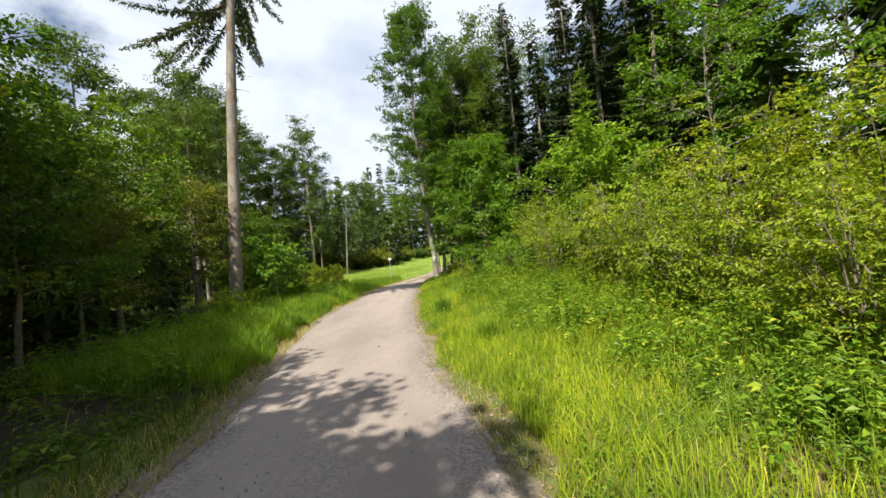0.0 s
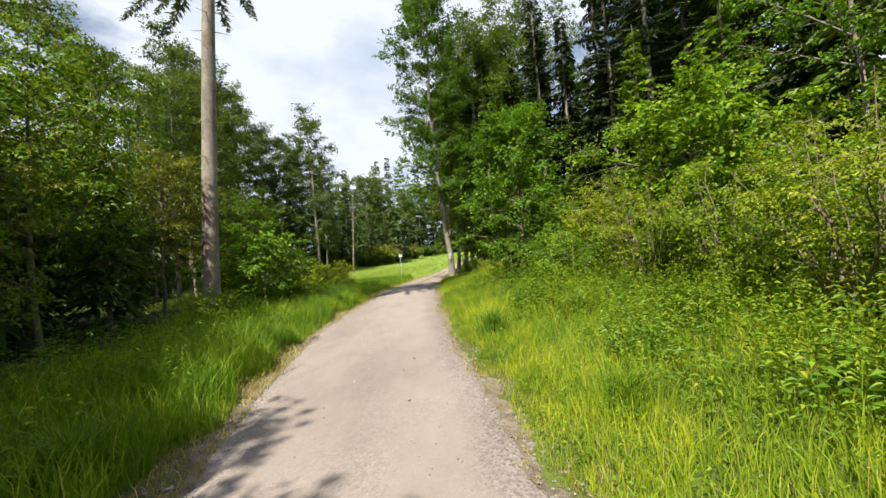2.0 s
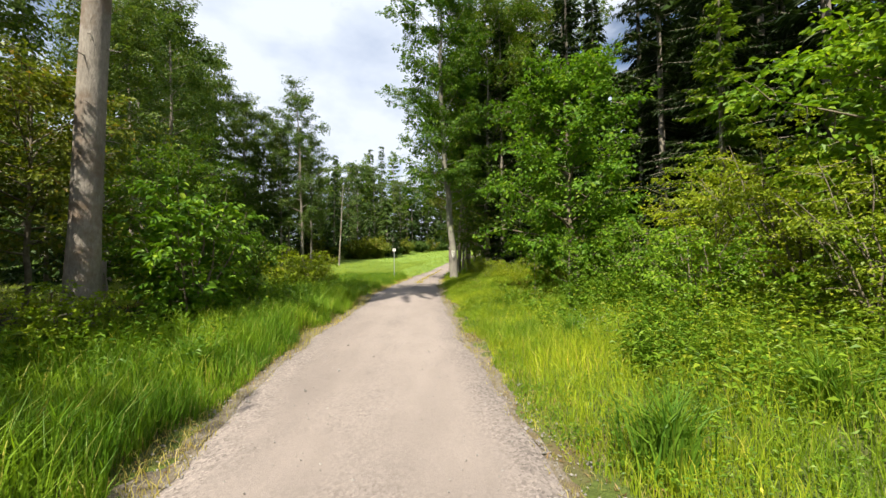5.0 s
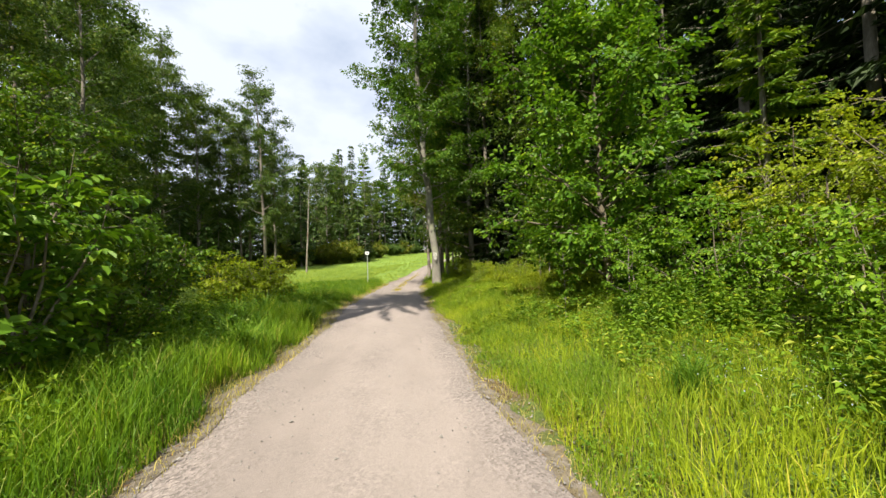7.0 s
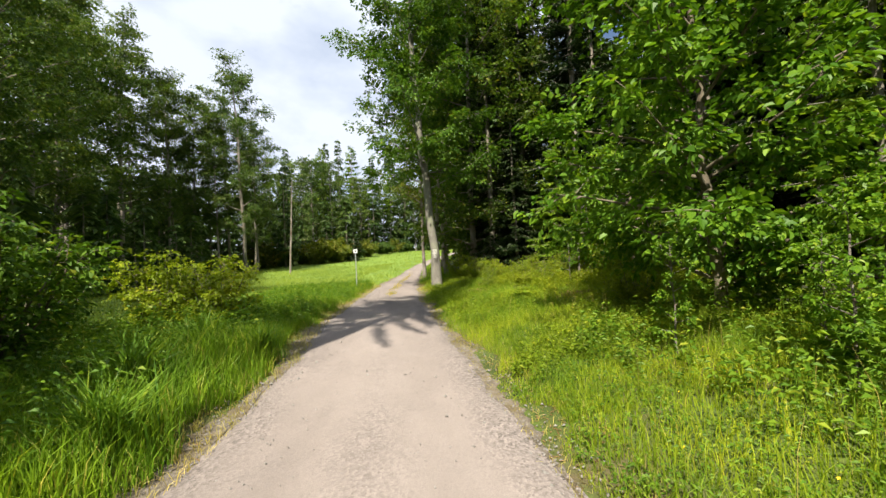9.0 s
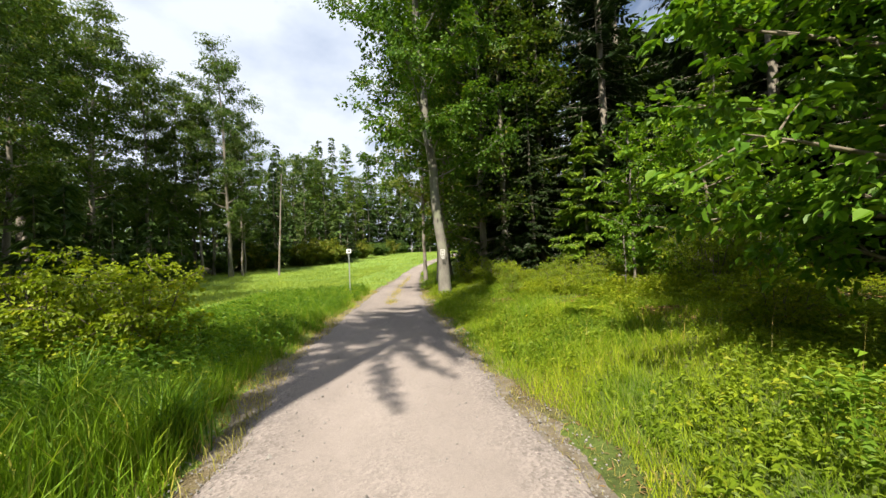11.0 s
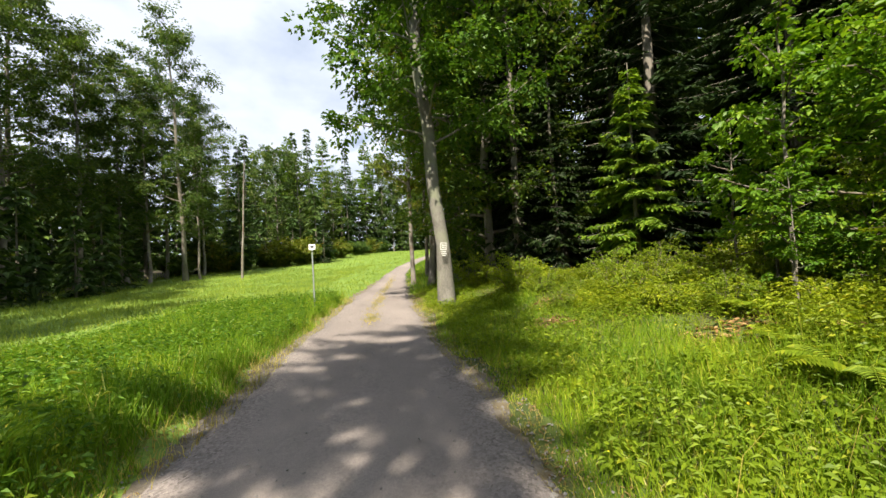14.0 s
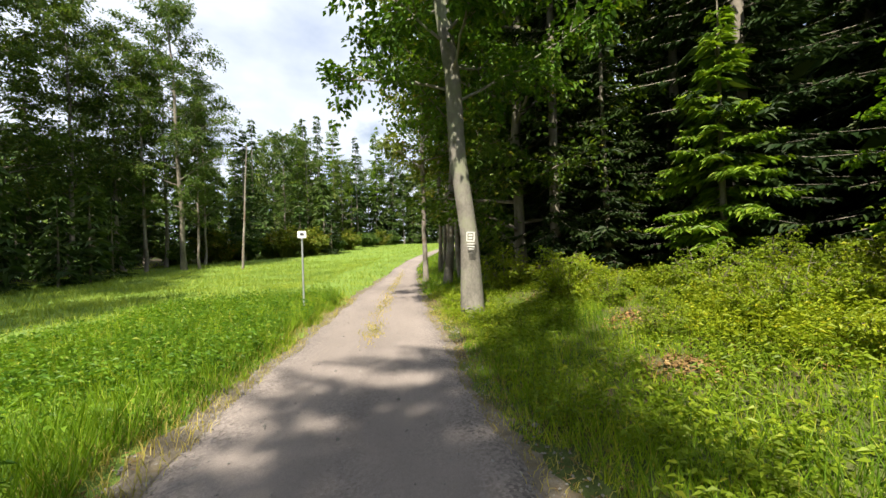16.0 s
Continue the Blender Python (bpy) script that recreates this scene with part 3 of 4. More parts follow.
# ---- trees beside the track ----
# tall spruce with a bare pale trunk
pole = conifer("spruce_tree", 3, 25.0, 3.9, 10.0, 0.42, 7, 0.03, 0.24, 0.19, NEEDLE_GREY, BARK_PALE, "tall spruce with a bare pale trunk and drooping upper boughs", 0.3, 0.2, skew=0.45, hang=0.5, wide=0.26, jitter=0.55)
rng = np.random.default_rng(8)
for k in range(26):
    z, az = rng.uniform(2.5, 9.0), rng.uniform(0, 2 * math.pi)
    d = unit(np.array([math.cos(az), math.sin(az), rng.uniform(-0.4, 0.1)]))
    stubs = Geo()
    tube(stubs, bend(rng, (d[0] * 0.1, d[1] * 0.1, z), d, rng.uniform(0.15, 0.3) + 0.12 * max(0, z - 6.5), 4), [0.014, 0.010, 0.007, 0.003], 4)
    part("dead_branch", stubs, BARK_PALE, pole)
pole.matrix_basis = placed(-7.05, 11.9) @ pose(0, 0, 0, 0, 2.8, 0)

# leaning grey beech at the bend, with the waymark
BEECH_X, BEECH_Y = -0.94, 29.3
beech = broadleaf("beech_tree", 21, 22.0, 3.5, 0.2, 54, 11, 44, 0.14, 0.195, LEAF_MID, BARK_BEECH, "leaning grey-barked beech with a tall leafy crown", (-0.125, 0.0), 0.36, limb=0.16)
beech.matrix_basis = placed(BEECH_X, BEECH_Y)
row = [broadleaf("roadside_tree", 31, 20.0, 2.9, 0.3, 32, 9, 18, 0.2, 0.15, LEAF_MID, BARK_PALE, "slim tall broad-leaved tree beside the track", (-0.045, 0), 0.45, "trees along the track"),
       broadleaf("roadside_tree", 32, 18.0, 2.7, 0.3, 30, 9, 18, 0.2, 0.12, LEAF_OLIVE, BARK_PALE, "slim leafy tree with pale bark beside the track", (-0.05, 0), 0.45, "trees along the track")]
grove(row, [(-0.45, 36.4, 1.0), (-0.95, 40.0, 0.95), (0.6, 38.6, 0.9), (0.5, 45.5, 1.0), (1.4, 50.5, 1.0), (2.6, 55.5, 1.0), (4.6, 61, 1.0), (3.2, 44, 1.0), (3.4, 41.5, 1.05), (4.0, 50, 1.0), (7.5, 66, 1.0)], 2)

screen = [broadleaf("hornbeam_tree", 36, 15.0, 3.1, 0.05, 40, 8, 24, 0.145, 0.13, LEAF_DEEP, BARK, "shaded hornbeam leafy to the ground behind the beech", (0, 0), 0.4, "hornbeams behind the beech", 0.1)]
grove(screen, [(2.8, 37.0, 1.45), (8.6, 37, 1.45), (5.6, 37.6, 1.55), (4.2, 41.0, 1.6), (1.7, 33.6, 1.35), (3.8, 35.2, 1.4)], 19)

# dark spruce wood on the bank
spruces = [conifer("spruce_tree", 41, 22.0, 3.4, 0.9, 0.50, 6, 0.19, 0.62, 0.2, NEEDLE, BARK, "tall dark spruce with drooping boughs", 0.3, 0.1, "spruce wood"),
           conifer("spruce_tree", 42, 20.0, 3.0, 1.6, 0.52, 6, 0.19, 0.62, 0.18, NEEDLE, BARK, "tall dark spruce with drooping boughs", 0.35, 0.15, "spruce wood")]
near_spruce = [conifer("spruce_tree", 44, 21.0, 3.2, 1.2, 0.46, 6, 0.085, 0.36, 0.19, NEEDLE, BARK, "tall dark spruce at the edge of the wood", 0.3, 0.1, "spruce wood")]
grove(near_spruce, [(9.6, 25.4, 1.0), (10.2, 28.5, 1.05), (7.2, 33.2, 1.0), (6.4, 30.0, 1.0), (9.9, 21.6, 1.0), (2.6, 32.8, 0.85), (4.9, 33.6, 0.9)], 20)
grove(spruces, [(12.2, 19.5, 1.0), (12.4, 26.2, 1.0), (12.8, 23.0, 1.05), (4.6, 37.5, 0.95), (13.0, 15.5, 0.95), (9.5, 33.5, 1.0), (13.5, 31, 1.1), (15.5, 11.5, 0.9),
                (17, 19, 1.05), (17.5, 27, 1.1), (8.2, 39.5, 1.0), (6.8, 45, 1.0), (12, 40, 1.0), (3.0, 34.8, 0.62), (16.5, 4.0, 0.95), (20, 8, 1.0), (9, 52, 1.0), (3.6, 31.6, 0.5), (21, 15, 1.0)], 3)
mids = [conifer("spruce_tree", 45, 11.0, 2.7, 0.7, 0.36, 6, 0.06, 0.32, 0.11, NEEDLE_YOUNG, BARK, "half-grown spruce with fresh green boughs", 0.25, 0.1, "half-grown spruces")]
grove(mids, [(6.5, 24.3, 0.62), (7.8, 18.8, 0.9), (8.8, 15.0, 0.85)], 5)
young = conifer("young_spruce", 47, 6.6, 1.75, 1.3, 0.34, 6, 0.04, 0.34, 0.07, NEEDLE_FRESH, BARK, "young spruce with layered light green boughs", 0.22, 0.12)
young.matrix_basis = placed(4.9, 29.0)

# hazel that stands out over the verge
hazel = broadleaf("hazel_tree", 51, 6.1, 2.1, 0.06, 48, 9, 26, 0.11, 0.07, HAZEL_DEEP, TWIG, "broad leafy hazel reaching down to the bank", (-0.02, 0), 0.28, low=0.15, broad=True)
hazel.matrix_basis = placed(2.05, 16.8)
maple = broadleaf("maple_tree", 52, 3.9, 2.0, 0.08, 30, 8, 24, 0.115, 0.06, HAZEL, TWIG, "young maple with broad fresh leaves on the bank", (0, 0), 0.26, low=0.1, broad=True)
maple.matrix_basis = placed(4.7, 10.7)
beech2 = broadleaf("young_beech", 53, 3.7, 1.8, 0.1, 28, 8, 22, 0.095, 0.05, HAZEL, TWIG, "young beech with spreading tiers of leaves", (0, 0), 0.24, low=0.2, broad=True)
beech2.matrix_basis = placed(4.4, 22.5)
birches = [broadleaf("birch_tree", 55, 9.0, 2.4, 0.16, 30, 9, 17, 0.11, 0.06, HAZEL, BARK_PALE, "slender young birch with small fresh leaves", (0.01, 0), 0.24, "young birches", 0.1)]
grove(birches, [(8.6, 10.8, 1.0), (10.2, 5.6, 1.05), (11.8, 9.8, 1.1), (9.6, 1.5, 1.0)], 6)

# shrubs on the bank
bank = [shrub("willow_shrub", 61, 3.0, 1.5, 16, 15, 20, 0.068, LEAF_BRIGHT, "dense light green shrub on the grassy bank", 0.15, group="shrubs on the bank"),
        shrub("willow_shrub", 62, 3.4, 1.6, 16, 15, 20, 0.062, LEAF_BRIGHT, "dense light green shrub on the grassy bank", 0.15, group="shrubs on the bank"),
        shrub("hazel_shrub", 63, 2.4, 1.4, 14, 13, 15, 0.08, HAZEL, "low leafy hazel shrub on the bank", 0.17, broad=True, group="shrubs on the bank")]
grove(bank, [(3.6, 4.4, 0.7), (3.5, 6.2, 0.78), (2.6, 14.4, 0.8), (3.6, 8.3, 0.8), (3.3, 10.2, 0.75), (2.5, 12.3, 0.75), (3.5, 2.3, 0.62), (5.0, 5.4, 1.0), (5.0, 7.5, 1.0), (5.2, 3.4, 0.9), (4.2, 12.4, 1.0), (6.2, 8.6, 1.0),
             (4.3, 14.6, 1.1), (6.4, 12.4, 1.2), (6.7, 5.2, 1.0), (7.6, 3.2, 1.0), (6.3, 1.0, 0.8), (8.8, 7.4, 1.1), (7.6, 10.6, 1.2), (8.8, 0.5, 1.0), (9.0, 12.5, 1.1), (5.9, 15.4, 1.0), (4.6, 21.5, 0.6), (5.2, 22.6, 0.7), (3.7, 21.7, 0.6), (5.9, 23.8, 0.8), (3.9, 22.9, 0.55)], 7)
lowbush = [shrub("bilberry_shrub", 66, 1.5, 0.95, 12, 12, 12, 0.075, LEAF_BRIGHT, "low yellow-green shrub at the wood's edge", 0.13, group="low shrubs"),
           shrub("bramble_bush", 67, 1.0, 0.9, 12, 10, 12, 0.08, LEAF_BRIGHT, "low bramble bush with bright leaves", 0.13, group="low shrubs")]
grove(lowbush, [(2.6, 25.6, 0.6), (1.5, 23.9, 0.5), (3.6, 26.7, 0.45), (3.0, 24.2, 0.5), (4.3, 24.6, 0.75), (2.0, 27.4, 0.42), (6.6, 26.3, 1.2), (3.2, 28.4, 0.7), (4.6, 27.6, 0.75), (7.9, 28.6, 1.1), (0.9, 28.9, 0.75), (1.8, 30.2, 0.9),
                (5.8, 25.0, 0.7), (3.0, 20.4, 0.8), (2.0, 18.8, 0.6), (6.2, 24.0, 1.2), (0.6, 31.8, 0.9), (3.6, 22.6, 0.7), (1.7, 25.2, 0.5), (2.4, 26.6, 0.6), (1.2, 27.6, 0.45), (3.4, 25.4, 0.6), (2.9, 27.4, 0.7), (3.9, 26.1, 0.7), (4.9, 26.0, 0.8), (5.5, 27.2, 0.8), (1.9, 23.2, 0.4), (3.1, 23.0, 0.5), (0.6, 25.6, 0.35), (2.2, 28.8, 0.6)], 8)
sapling = broadleaf("maple_sapling", 71, 4.6, 0.9, 0.22, 15, 4, 13, 0.115, 0.025, HAZEL, BARK_PALE, "thin maple sapling with broad leaves", (0.01, 0), 0.14, "saplings", broad=True)
copy_thing(sapling, placed(3.1, 23.3, 80, 0.92))
for sx, sy, turn, size in ((0.75, 16.0, 200, 0.3), (1.15, 14.5, 120, 0.36), (3.9, 24.2, 260, 0.7), (1.5, 15.0, 310, 0.28), (2.6, 22.9, 160, 0.4)):
    copy_thing(sapling, placed(sx, sy, turn, size))
sapling.matrix_basis = placed(4.2, 25.2, 0, 0.74)

# ---- wood on the other side ----
thicket = [broadleaf("young_beech", 81, 5.6, 2.4, 0.34, 28, 8, 25, 0.108, 0.06, LEAF_MID, TWIG, "dense young beech at the wood's edge", (0, 0), 0.25, "thicket", 0.15),
           broadleaf("young_hornbeam", 82, 5.0, 2.2, 0.30, 26, 8, 24, 0.10, 0.05, LEAF_OLIVE, TWIG, "dense young hornbeam with olive and reddish leaves", (0, 0), 0.25, "thicket", 0.1)]
grove(thicket, [(-8.6, 9.2, 0.95), (-9.4, 6.2, 1.0), (-10.6, 10.6, 0.95), (-7.8, 3.6, 0.85), (-12.0, 8.0, 0.95), (-9.3, 13.2, 0.95), (-8.2, 0.6, 0.95), (-11.8, 13.6, 0.95), (-11.0, 3.6, 1.2), (-13.6, 11, 1.0), (-10.8, -1.2, 1.2),
                (-6.6, 0.2, 1.0), (-6.4, 4.9, 0.72), (-6.2, 2.6, 0.75), (-5.6, -2.3, 0.95), (-7.2, -4.0, 1.2), (-7.4, 14.6, 0.62), (-13.5, 5, 1.0), (-8.6, -4, 1.2), (-4.4, -0.3, 0.62), (-5.0, 1.0, 0.65), (-3.7, -1.4, 0.58), (-5.7, 2.2, 0.75), (-7.0, 6.5, 0.68), (-6.6, 3.7, 0.9), (-5.2, -1.2, 0.8), (-6.6, 1.4, 0.9)], 9)
maple_bush = shrub("maple_shrub", 87, 3.2, 1.2, 12, 11, 14, 0.12, HAZEL_DEEP, "young maple shrub with bright leaves beside the pale trunk", 0.17, broad=True)
maple_bush.matrix_basis = placed(-6.15, 13.0)
edge_shrubs = [shrub("alder_shrub", 85, 1.9, 1.0, 13, 12, 15, 0.08, LEAF_MID, "leafy alder shrub between grass and wood", 0.14, group="shrubs by the meadow"),
               shrub("alder_shrub", 86, 1.7, 0.95, 13, 12, 15, 0.08, LEAF_BRIGHT, "leafy light green shrub between grass and wood", 0.14, group="shrubs by the meadow")]
grove(edge_shrubs, [(-7.6, 17.2, 1.3), (-6.5, 20.6, 0.95), (-6.4, 14.6, 0.8), (-7.7, 20.7, 1.0), (-8.8, 18.6, 1.2), (-7.9, 15.7, 1.2), (-9.4, 16.6, 1.4), (-6.6, 11.2, 0.7), (-9.7, 20.3, 1.0), (-10.5, 18.5, 1.4)], 10)
tall = [broadleaf("beech_tree", 91, 22.0, 4.2, 0.22, 28, 9, 32, 0.20, 0.2, LEAF_DARK, BARK, "tall beech at the wood's edge", (0.01, 0), 0.55, "trees at the wood's edge"),
        broadleaf("alder_tree", 92, 21.0, 3.4, 0.26, 26, 9, 32, 0.19, 0.16, LEAF_DARK, BARK, "tall slim alder with an open crown", (-0.01, 0), 0.52, "trees at the wood's edge"),
        broadleaf("birch_tree", 93, 20.0, 3.0, 0.24, 26, 9, 30, 0.17, 0.13, LEAF_FAR, BARK_PALE, "tall birch with a pale trunk and an airy crown", (0.01, 0), 0.48, "trees at the wood's edge")]
grove(tall, [(-13.5, 19.5, 0.5), (-15.5, 25.0, 0.7), (-14.6, 22.2, 0.62), (-19.6, 29.0, 0.8), (-22.6, 34.2, 0.9), (-18.4, 24.0, 0.6), (-25.2, 39.0, 0.95), (-27.0, 43.0, 0.95), (-23.5, 31.0, 0.8), (-27.6, 48.5, 0.95), (-25.1, 57.0, 1.0), (-22.6, 55.5, 0.95),
             (-20.2, 56.5, 1.02), (-26.6, 53.0, 1.0), (-19.4, 57.5, 0.75), (-29.5, 51, 1.05), (-23.8, 60.5, 1.0), (-29.0, 59, 1.05), (-13.2, 15.8, 0.45), (-16.5, 12.0, 0.55), (-15.2, 6.5, 0.6), (-28.0, 43.0, 1.05), (-18.5, 18.0, 0.68), (-21.0, 62, 0.9), (-15.5, 1.0, 0.4), (-12.5, -6.0, 0.7)], 11)
deep = [conifer("spruce_tree", 95, 19.0, 2.9, 2.2, 0.66, 6, 0.22, 0.7, 0.17, NEEDLE_DEEP, BARK, "dark spruce deep in the wood", 0.3, 0.12, "spruces deep in the wood")]
grove(deep, [(-17.5, 14.5, 0.5), (-20.5, 21, 0.55), (-24.5, 27, 0.72), (-27, 36, 1.0), (-31, 42, 1.05), (-33, 50, 1.1), (-33, 58, 1.1), (-27, 63, 1.0), (-23, 66, 0.95), (-20, 9, 0.5), (-18, 2, 0.6), (-22, 15, 0.55), (-27, 29, 1.05), (-31, 66, 1.1), (-36, 55, 1.1), (-19, 67, 0.8),
             (-14, -9, 0.9), (-6.5, -13, 0.8)], 12)
closing = [conifer("young_spruce", 96, 7.5, 2.4, 0.15, 0.66, 5, 0.3, 1.05, 0.1, NEEDLE_DEEP, BARK, "shaded young spruce filling the wood", 0.25, 0.1, "undergrowth spruces")]
crowd = random.Random(4)
fill = [(-19 - 0.27 * k, 17 + 2.6 * k, 0.75) for k in range(14)] + [(-27 - 0.3 * k, 22 + 3.2 * k, 1.0) for k in range(15)] + [(-24 + 3.4 * k, 68 + 1.5 * k, 0.9) for k in range(2)]
fill += [(-34 + 3.6 * k, 78 + 0.4 * k, 1.1) for k in range(7)] + [(-40 + 3.8 * k, 101 + 0.55 * k, 1.2) for k in range(22)] + [(-40 + 3.2 * k, 110 + 0.4 * k, 2.0) for k in range(26)]
fill += [(-36 - 0.2 * k, 26 + 4.5 * k, 1.3) for k in range(14)]
fill += [(13 + 2.2 * (k % 6), 27 + 4.5 * (k // 6) + 1.5 * (k % 2), 2.0) for k in range(24)] + [(18 + 1.2 * k, 3 + 2.6 * k, 1.9) for k in range(8)]
fill += [(-52 - 3 * (k % 2), 34 + 3.6 * k, 2.2) for k in range(22)]
fill += [(-44 + 0.3 * k, 30 + 5.5 * k, 1.8) for k in range(10)]
fill += [(-9.6 - 1.1 * (k % 4), 0.5 + 2.6 * (k // 4) + 0.7 * (k % 2), 0.6) for k in range(20)]
fill += [(6.5 + 0.9 * k, 30.5 + 2.6 * k, 0.9) for k in range(7)] + [(12 + 0.5 * k, 12 + 3.2 * k, 1.0) for k in range(9)] + [(14 + 1.2 * k, -6 + 3.4 * k, 1.1) for k in range(6)] + [(3.4 + 0.6 * k, 40 + 4 * k, 0.8) for k in range(9)]
grove(closing, [(x + crowd.uniform(-0.8, 0.8), y + crowd.uniform(-0.8, 0.8), s * crowd.uniform(0.8, 1.15)) for x, y, s in fill], 18)
# trees behind the start whose shade lies over the first metres
behind = [broadleaf("maple_tree", 97, 12.0, 2.7, 0.22, 28, 8, 13, 0.25, 0.12, LEAF_MID, BARK, "maple beside the start of the track", (0.03, 0), 0.34, "trees behind the start")]
grove(behind, [(-4.0, -3.9, 0.75), (-6.2, -2.9, 0.8), (-5.5, -1.8, 0.7), (-3.1, -5.2, 0.78), (-5.4, -4.9, 0.8), (-10.6, 1.6, 0.5), (-12.2, 4.6, 0.5), (-9.8, -1.6, 1.05), (-8.8, -2.8, 0.8), (-7.2, -2.0, 0.72), (-8.9, 0.2, 0.66), (-6.2, -5.4, 0.8), (-9.4, -4.2, 0.95), (-6.8, -6.5, 0.9), (7.5, -10, 1.0), (-4.4, -14, 1.1), (9.5, -5, 0.9)], 13)

# ---- far side of the meadow ----
dead = Geo()
rng = np.random.default_rng(5)
tube(dead, bend(rng, (0, 0, -0.2), (0.055, 0, 1.0), 13.2, 9, 0, 0.01), np.linspace(0.15, 0.05, 9), 8)
for z in (5.0, 7.4, 9.6, 11.2):
    az = rng.uniform(0, 6)
    tube(dead, bend(rng, (0.055 * z, 0, z), unit(np.array([math.cos(az), math.sin(az), 0.3])), 0.7, 4), [0.03, 0.02, 0.012, 0.005], 4)
snag = tagged(new("dead_tree", dead.mesh("dead_tree", BARK_PALE, True)), "bare pale dead trunk standing at the wood's edge", "tree")
snag.matrix_basis = placed(-15.1, 55.5, 0, 0.82)
hedge = [shrub("elder_bush", 101, 3.2, 2.6, 16, 12, 9, 0.36, LEAF_OLIVE, "round brownish-green bush at the far meadow edge", 0.35, group="bushes at the meadow edge", far=True),
         shrub("elder_bush", 102, 2.8, 2.4, 16, 12, 9, 0.36, LEAF_DARK, "round dark bush at the far meadow edge", 0.35, group="bushes at the meadow edge", far=True)]
grove(hedge, [(-15.5, 70.5, 1.1), (-17.5, 72, 1.1), (-12.9, 72.5, 0.95), (-19.5, 68, 1.0), (-21.5, 66, 1.1), (-10.8, 76, 0.8), (-9.5, 84, 1.0), (-7, 92, 1.0), (-4.5, 97, 0.9), (-2, 101, 0.8), (-14, 78, 1.2), (-24, 62.5, 0.8)], 14)
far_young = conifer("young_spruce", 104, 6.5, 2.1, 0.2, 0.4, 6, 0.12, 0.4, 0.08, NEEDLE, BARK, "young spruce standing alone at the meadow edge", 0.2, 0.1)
far_young.matrix_basis = placed(-10.4, 73.5)
pines = [conifer("pine_tree", 111, 25.0, 3.2, 10.0, 0.8, 6, 0.25, 0.9, 0.2, NEEDLE_YOUNG, BARK_PALE, "tall pine with a bare reddish trunk in the far wood", 0.1, 0.2, "far wood", 0.3, 0.5),
         conifer("spruce_tree", 112, 24.0, 3.4, 1.5, 0.85, 6, 0.26, 0.85, 0.2, NEEDLE_DEEP, BARK, "tall spruce in the far wood", 0.28, 0.1, "far wood"),
         broadleaf("beech_tree", 113, 21.0, 4.0, 0.14, 34, 8, 10, 0.36, 0.18, LEAF_FAR, BARK, "broad-leaved tree in the far wood", (0, 0), 0.55, "far wood", far=True),
         broadleaf("birch_tree", 114, 19.0, 3.0, 0.2, 30, 8, 10, 0.32, 0.12, LEAF_FAR, BARK_PALE, "pale-trunked birch in the far wood", (0, 0), 0.5, "far wood", far=True)]
rng = random.Random(15)
spots = []
for row_y, x0, x1, gap in ((80, -34, -17, 3.6), (88, -30, -13, 3.4), (97, -28, -8, 3.2), (106, -30, 14, 3.2), (114, -34, 30, 3.8)):
    x = x0
    while x < x1:
        spots.append((x + rng.uniform(-1, 1), row_y + rng.uniform(-3, 3) + 0.12 * abs(x), rng.uniform(0.78, 1.06)))
        x += gap * rng.uniform(0.8, 1.3)
rng.shuffle(spots)
grove([pines[1], pines[0], pines[2], pines[3], pines[1]], spots, 16)
grove([broadleaf("ash_tree", 118, 19.0, 3.6, 0.18, 22, 9, 11, 0.40, 0.17, LEAF_MID, BARK, "leafy tree at the rim of the far meadow", (0, 0), 0.45, "trees beyond the bend", far=True)],
      [(8, 72, 1.0), (11, 78, 1.0), (14, 86, 1.0), (6.5, 58, 1.0), (18, 94, 1.0), (11, 60, 1.0), (16, 70, 1.0)], 17)

# ---- waymark, post ----
mark = tagged(new("trail_marker"), "white painted waymark sign on the grey beech trunk", "sign")
mz = 1.88 - float(height_at(BEECH_X, BEECH_Y))
for nm, w, h, dx, dz, mat in (("frame_bar", 0.17, 0.022, 0, 0.09, WHITE_PAINT), ("frame_bar", 0.17, 0.022, 0, -0.09, WHITE_PAINT), ("frame_bar", 0.022, 0.158, -0.074, 0, WHITE_PAINT), ("frame_bar", 0.022, 0.158, 0.074, 0, WHITE_PAINT),
                              ("emblem", 0.08, 0.03, 0.0, 0.03, WHITE_PAINT), ("emblem", 0.08, 0.03, 0.0, -0.03, WHITE_PAINT), ("stripe", 0.15, 0.022, 0.01, -0.15, WHITE_PAINT), ("stripe", 0.15, 0.022, 0.015, -0.205, WHITE_PAINT), ("stripe", 0.11, 0.02, 0.02, -0.255, WHITE_PAINT)):
    y0 = -0.004 if nm != "emblem" else -0.009
    v = [(dx + sx * w / 2, y0 + sy, dz + sz * h / 2) for sx in (-1, 1) for sy in (0, 0.012) for sz in (-1, 1)]
    part(nm, Geo().add(v, [(0, 1, 3, 2), (4, 6, 7, 5), (0, 4, 5, 1), (2, 3, 7, 6), (1, 5, 7, 3), (0, 2, 6, 4)]), mat, mark)
mark.matrix_basis = pose(BEECH_X - 0.06, BEECH_Y - 0.265, 1.88, -2, 3, -8)

post = tagged(new("marker_post"), "slim steel post with a small white sign box in the grass", "sign post")
pg = Geo()
tube(pg, [(0, 0, -0.2), (0, 0, 0.6), (0, 0, 1.3), (0, 0, 1.86)], [0.024] * 4, 10)
part("post", pg, STEEL, post, "thin galvanised steel post", True)


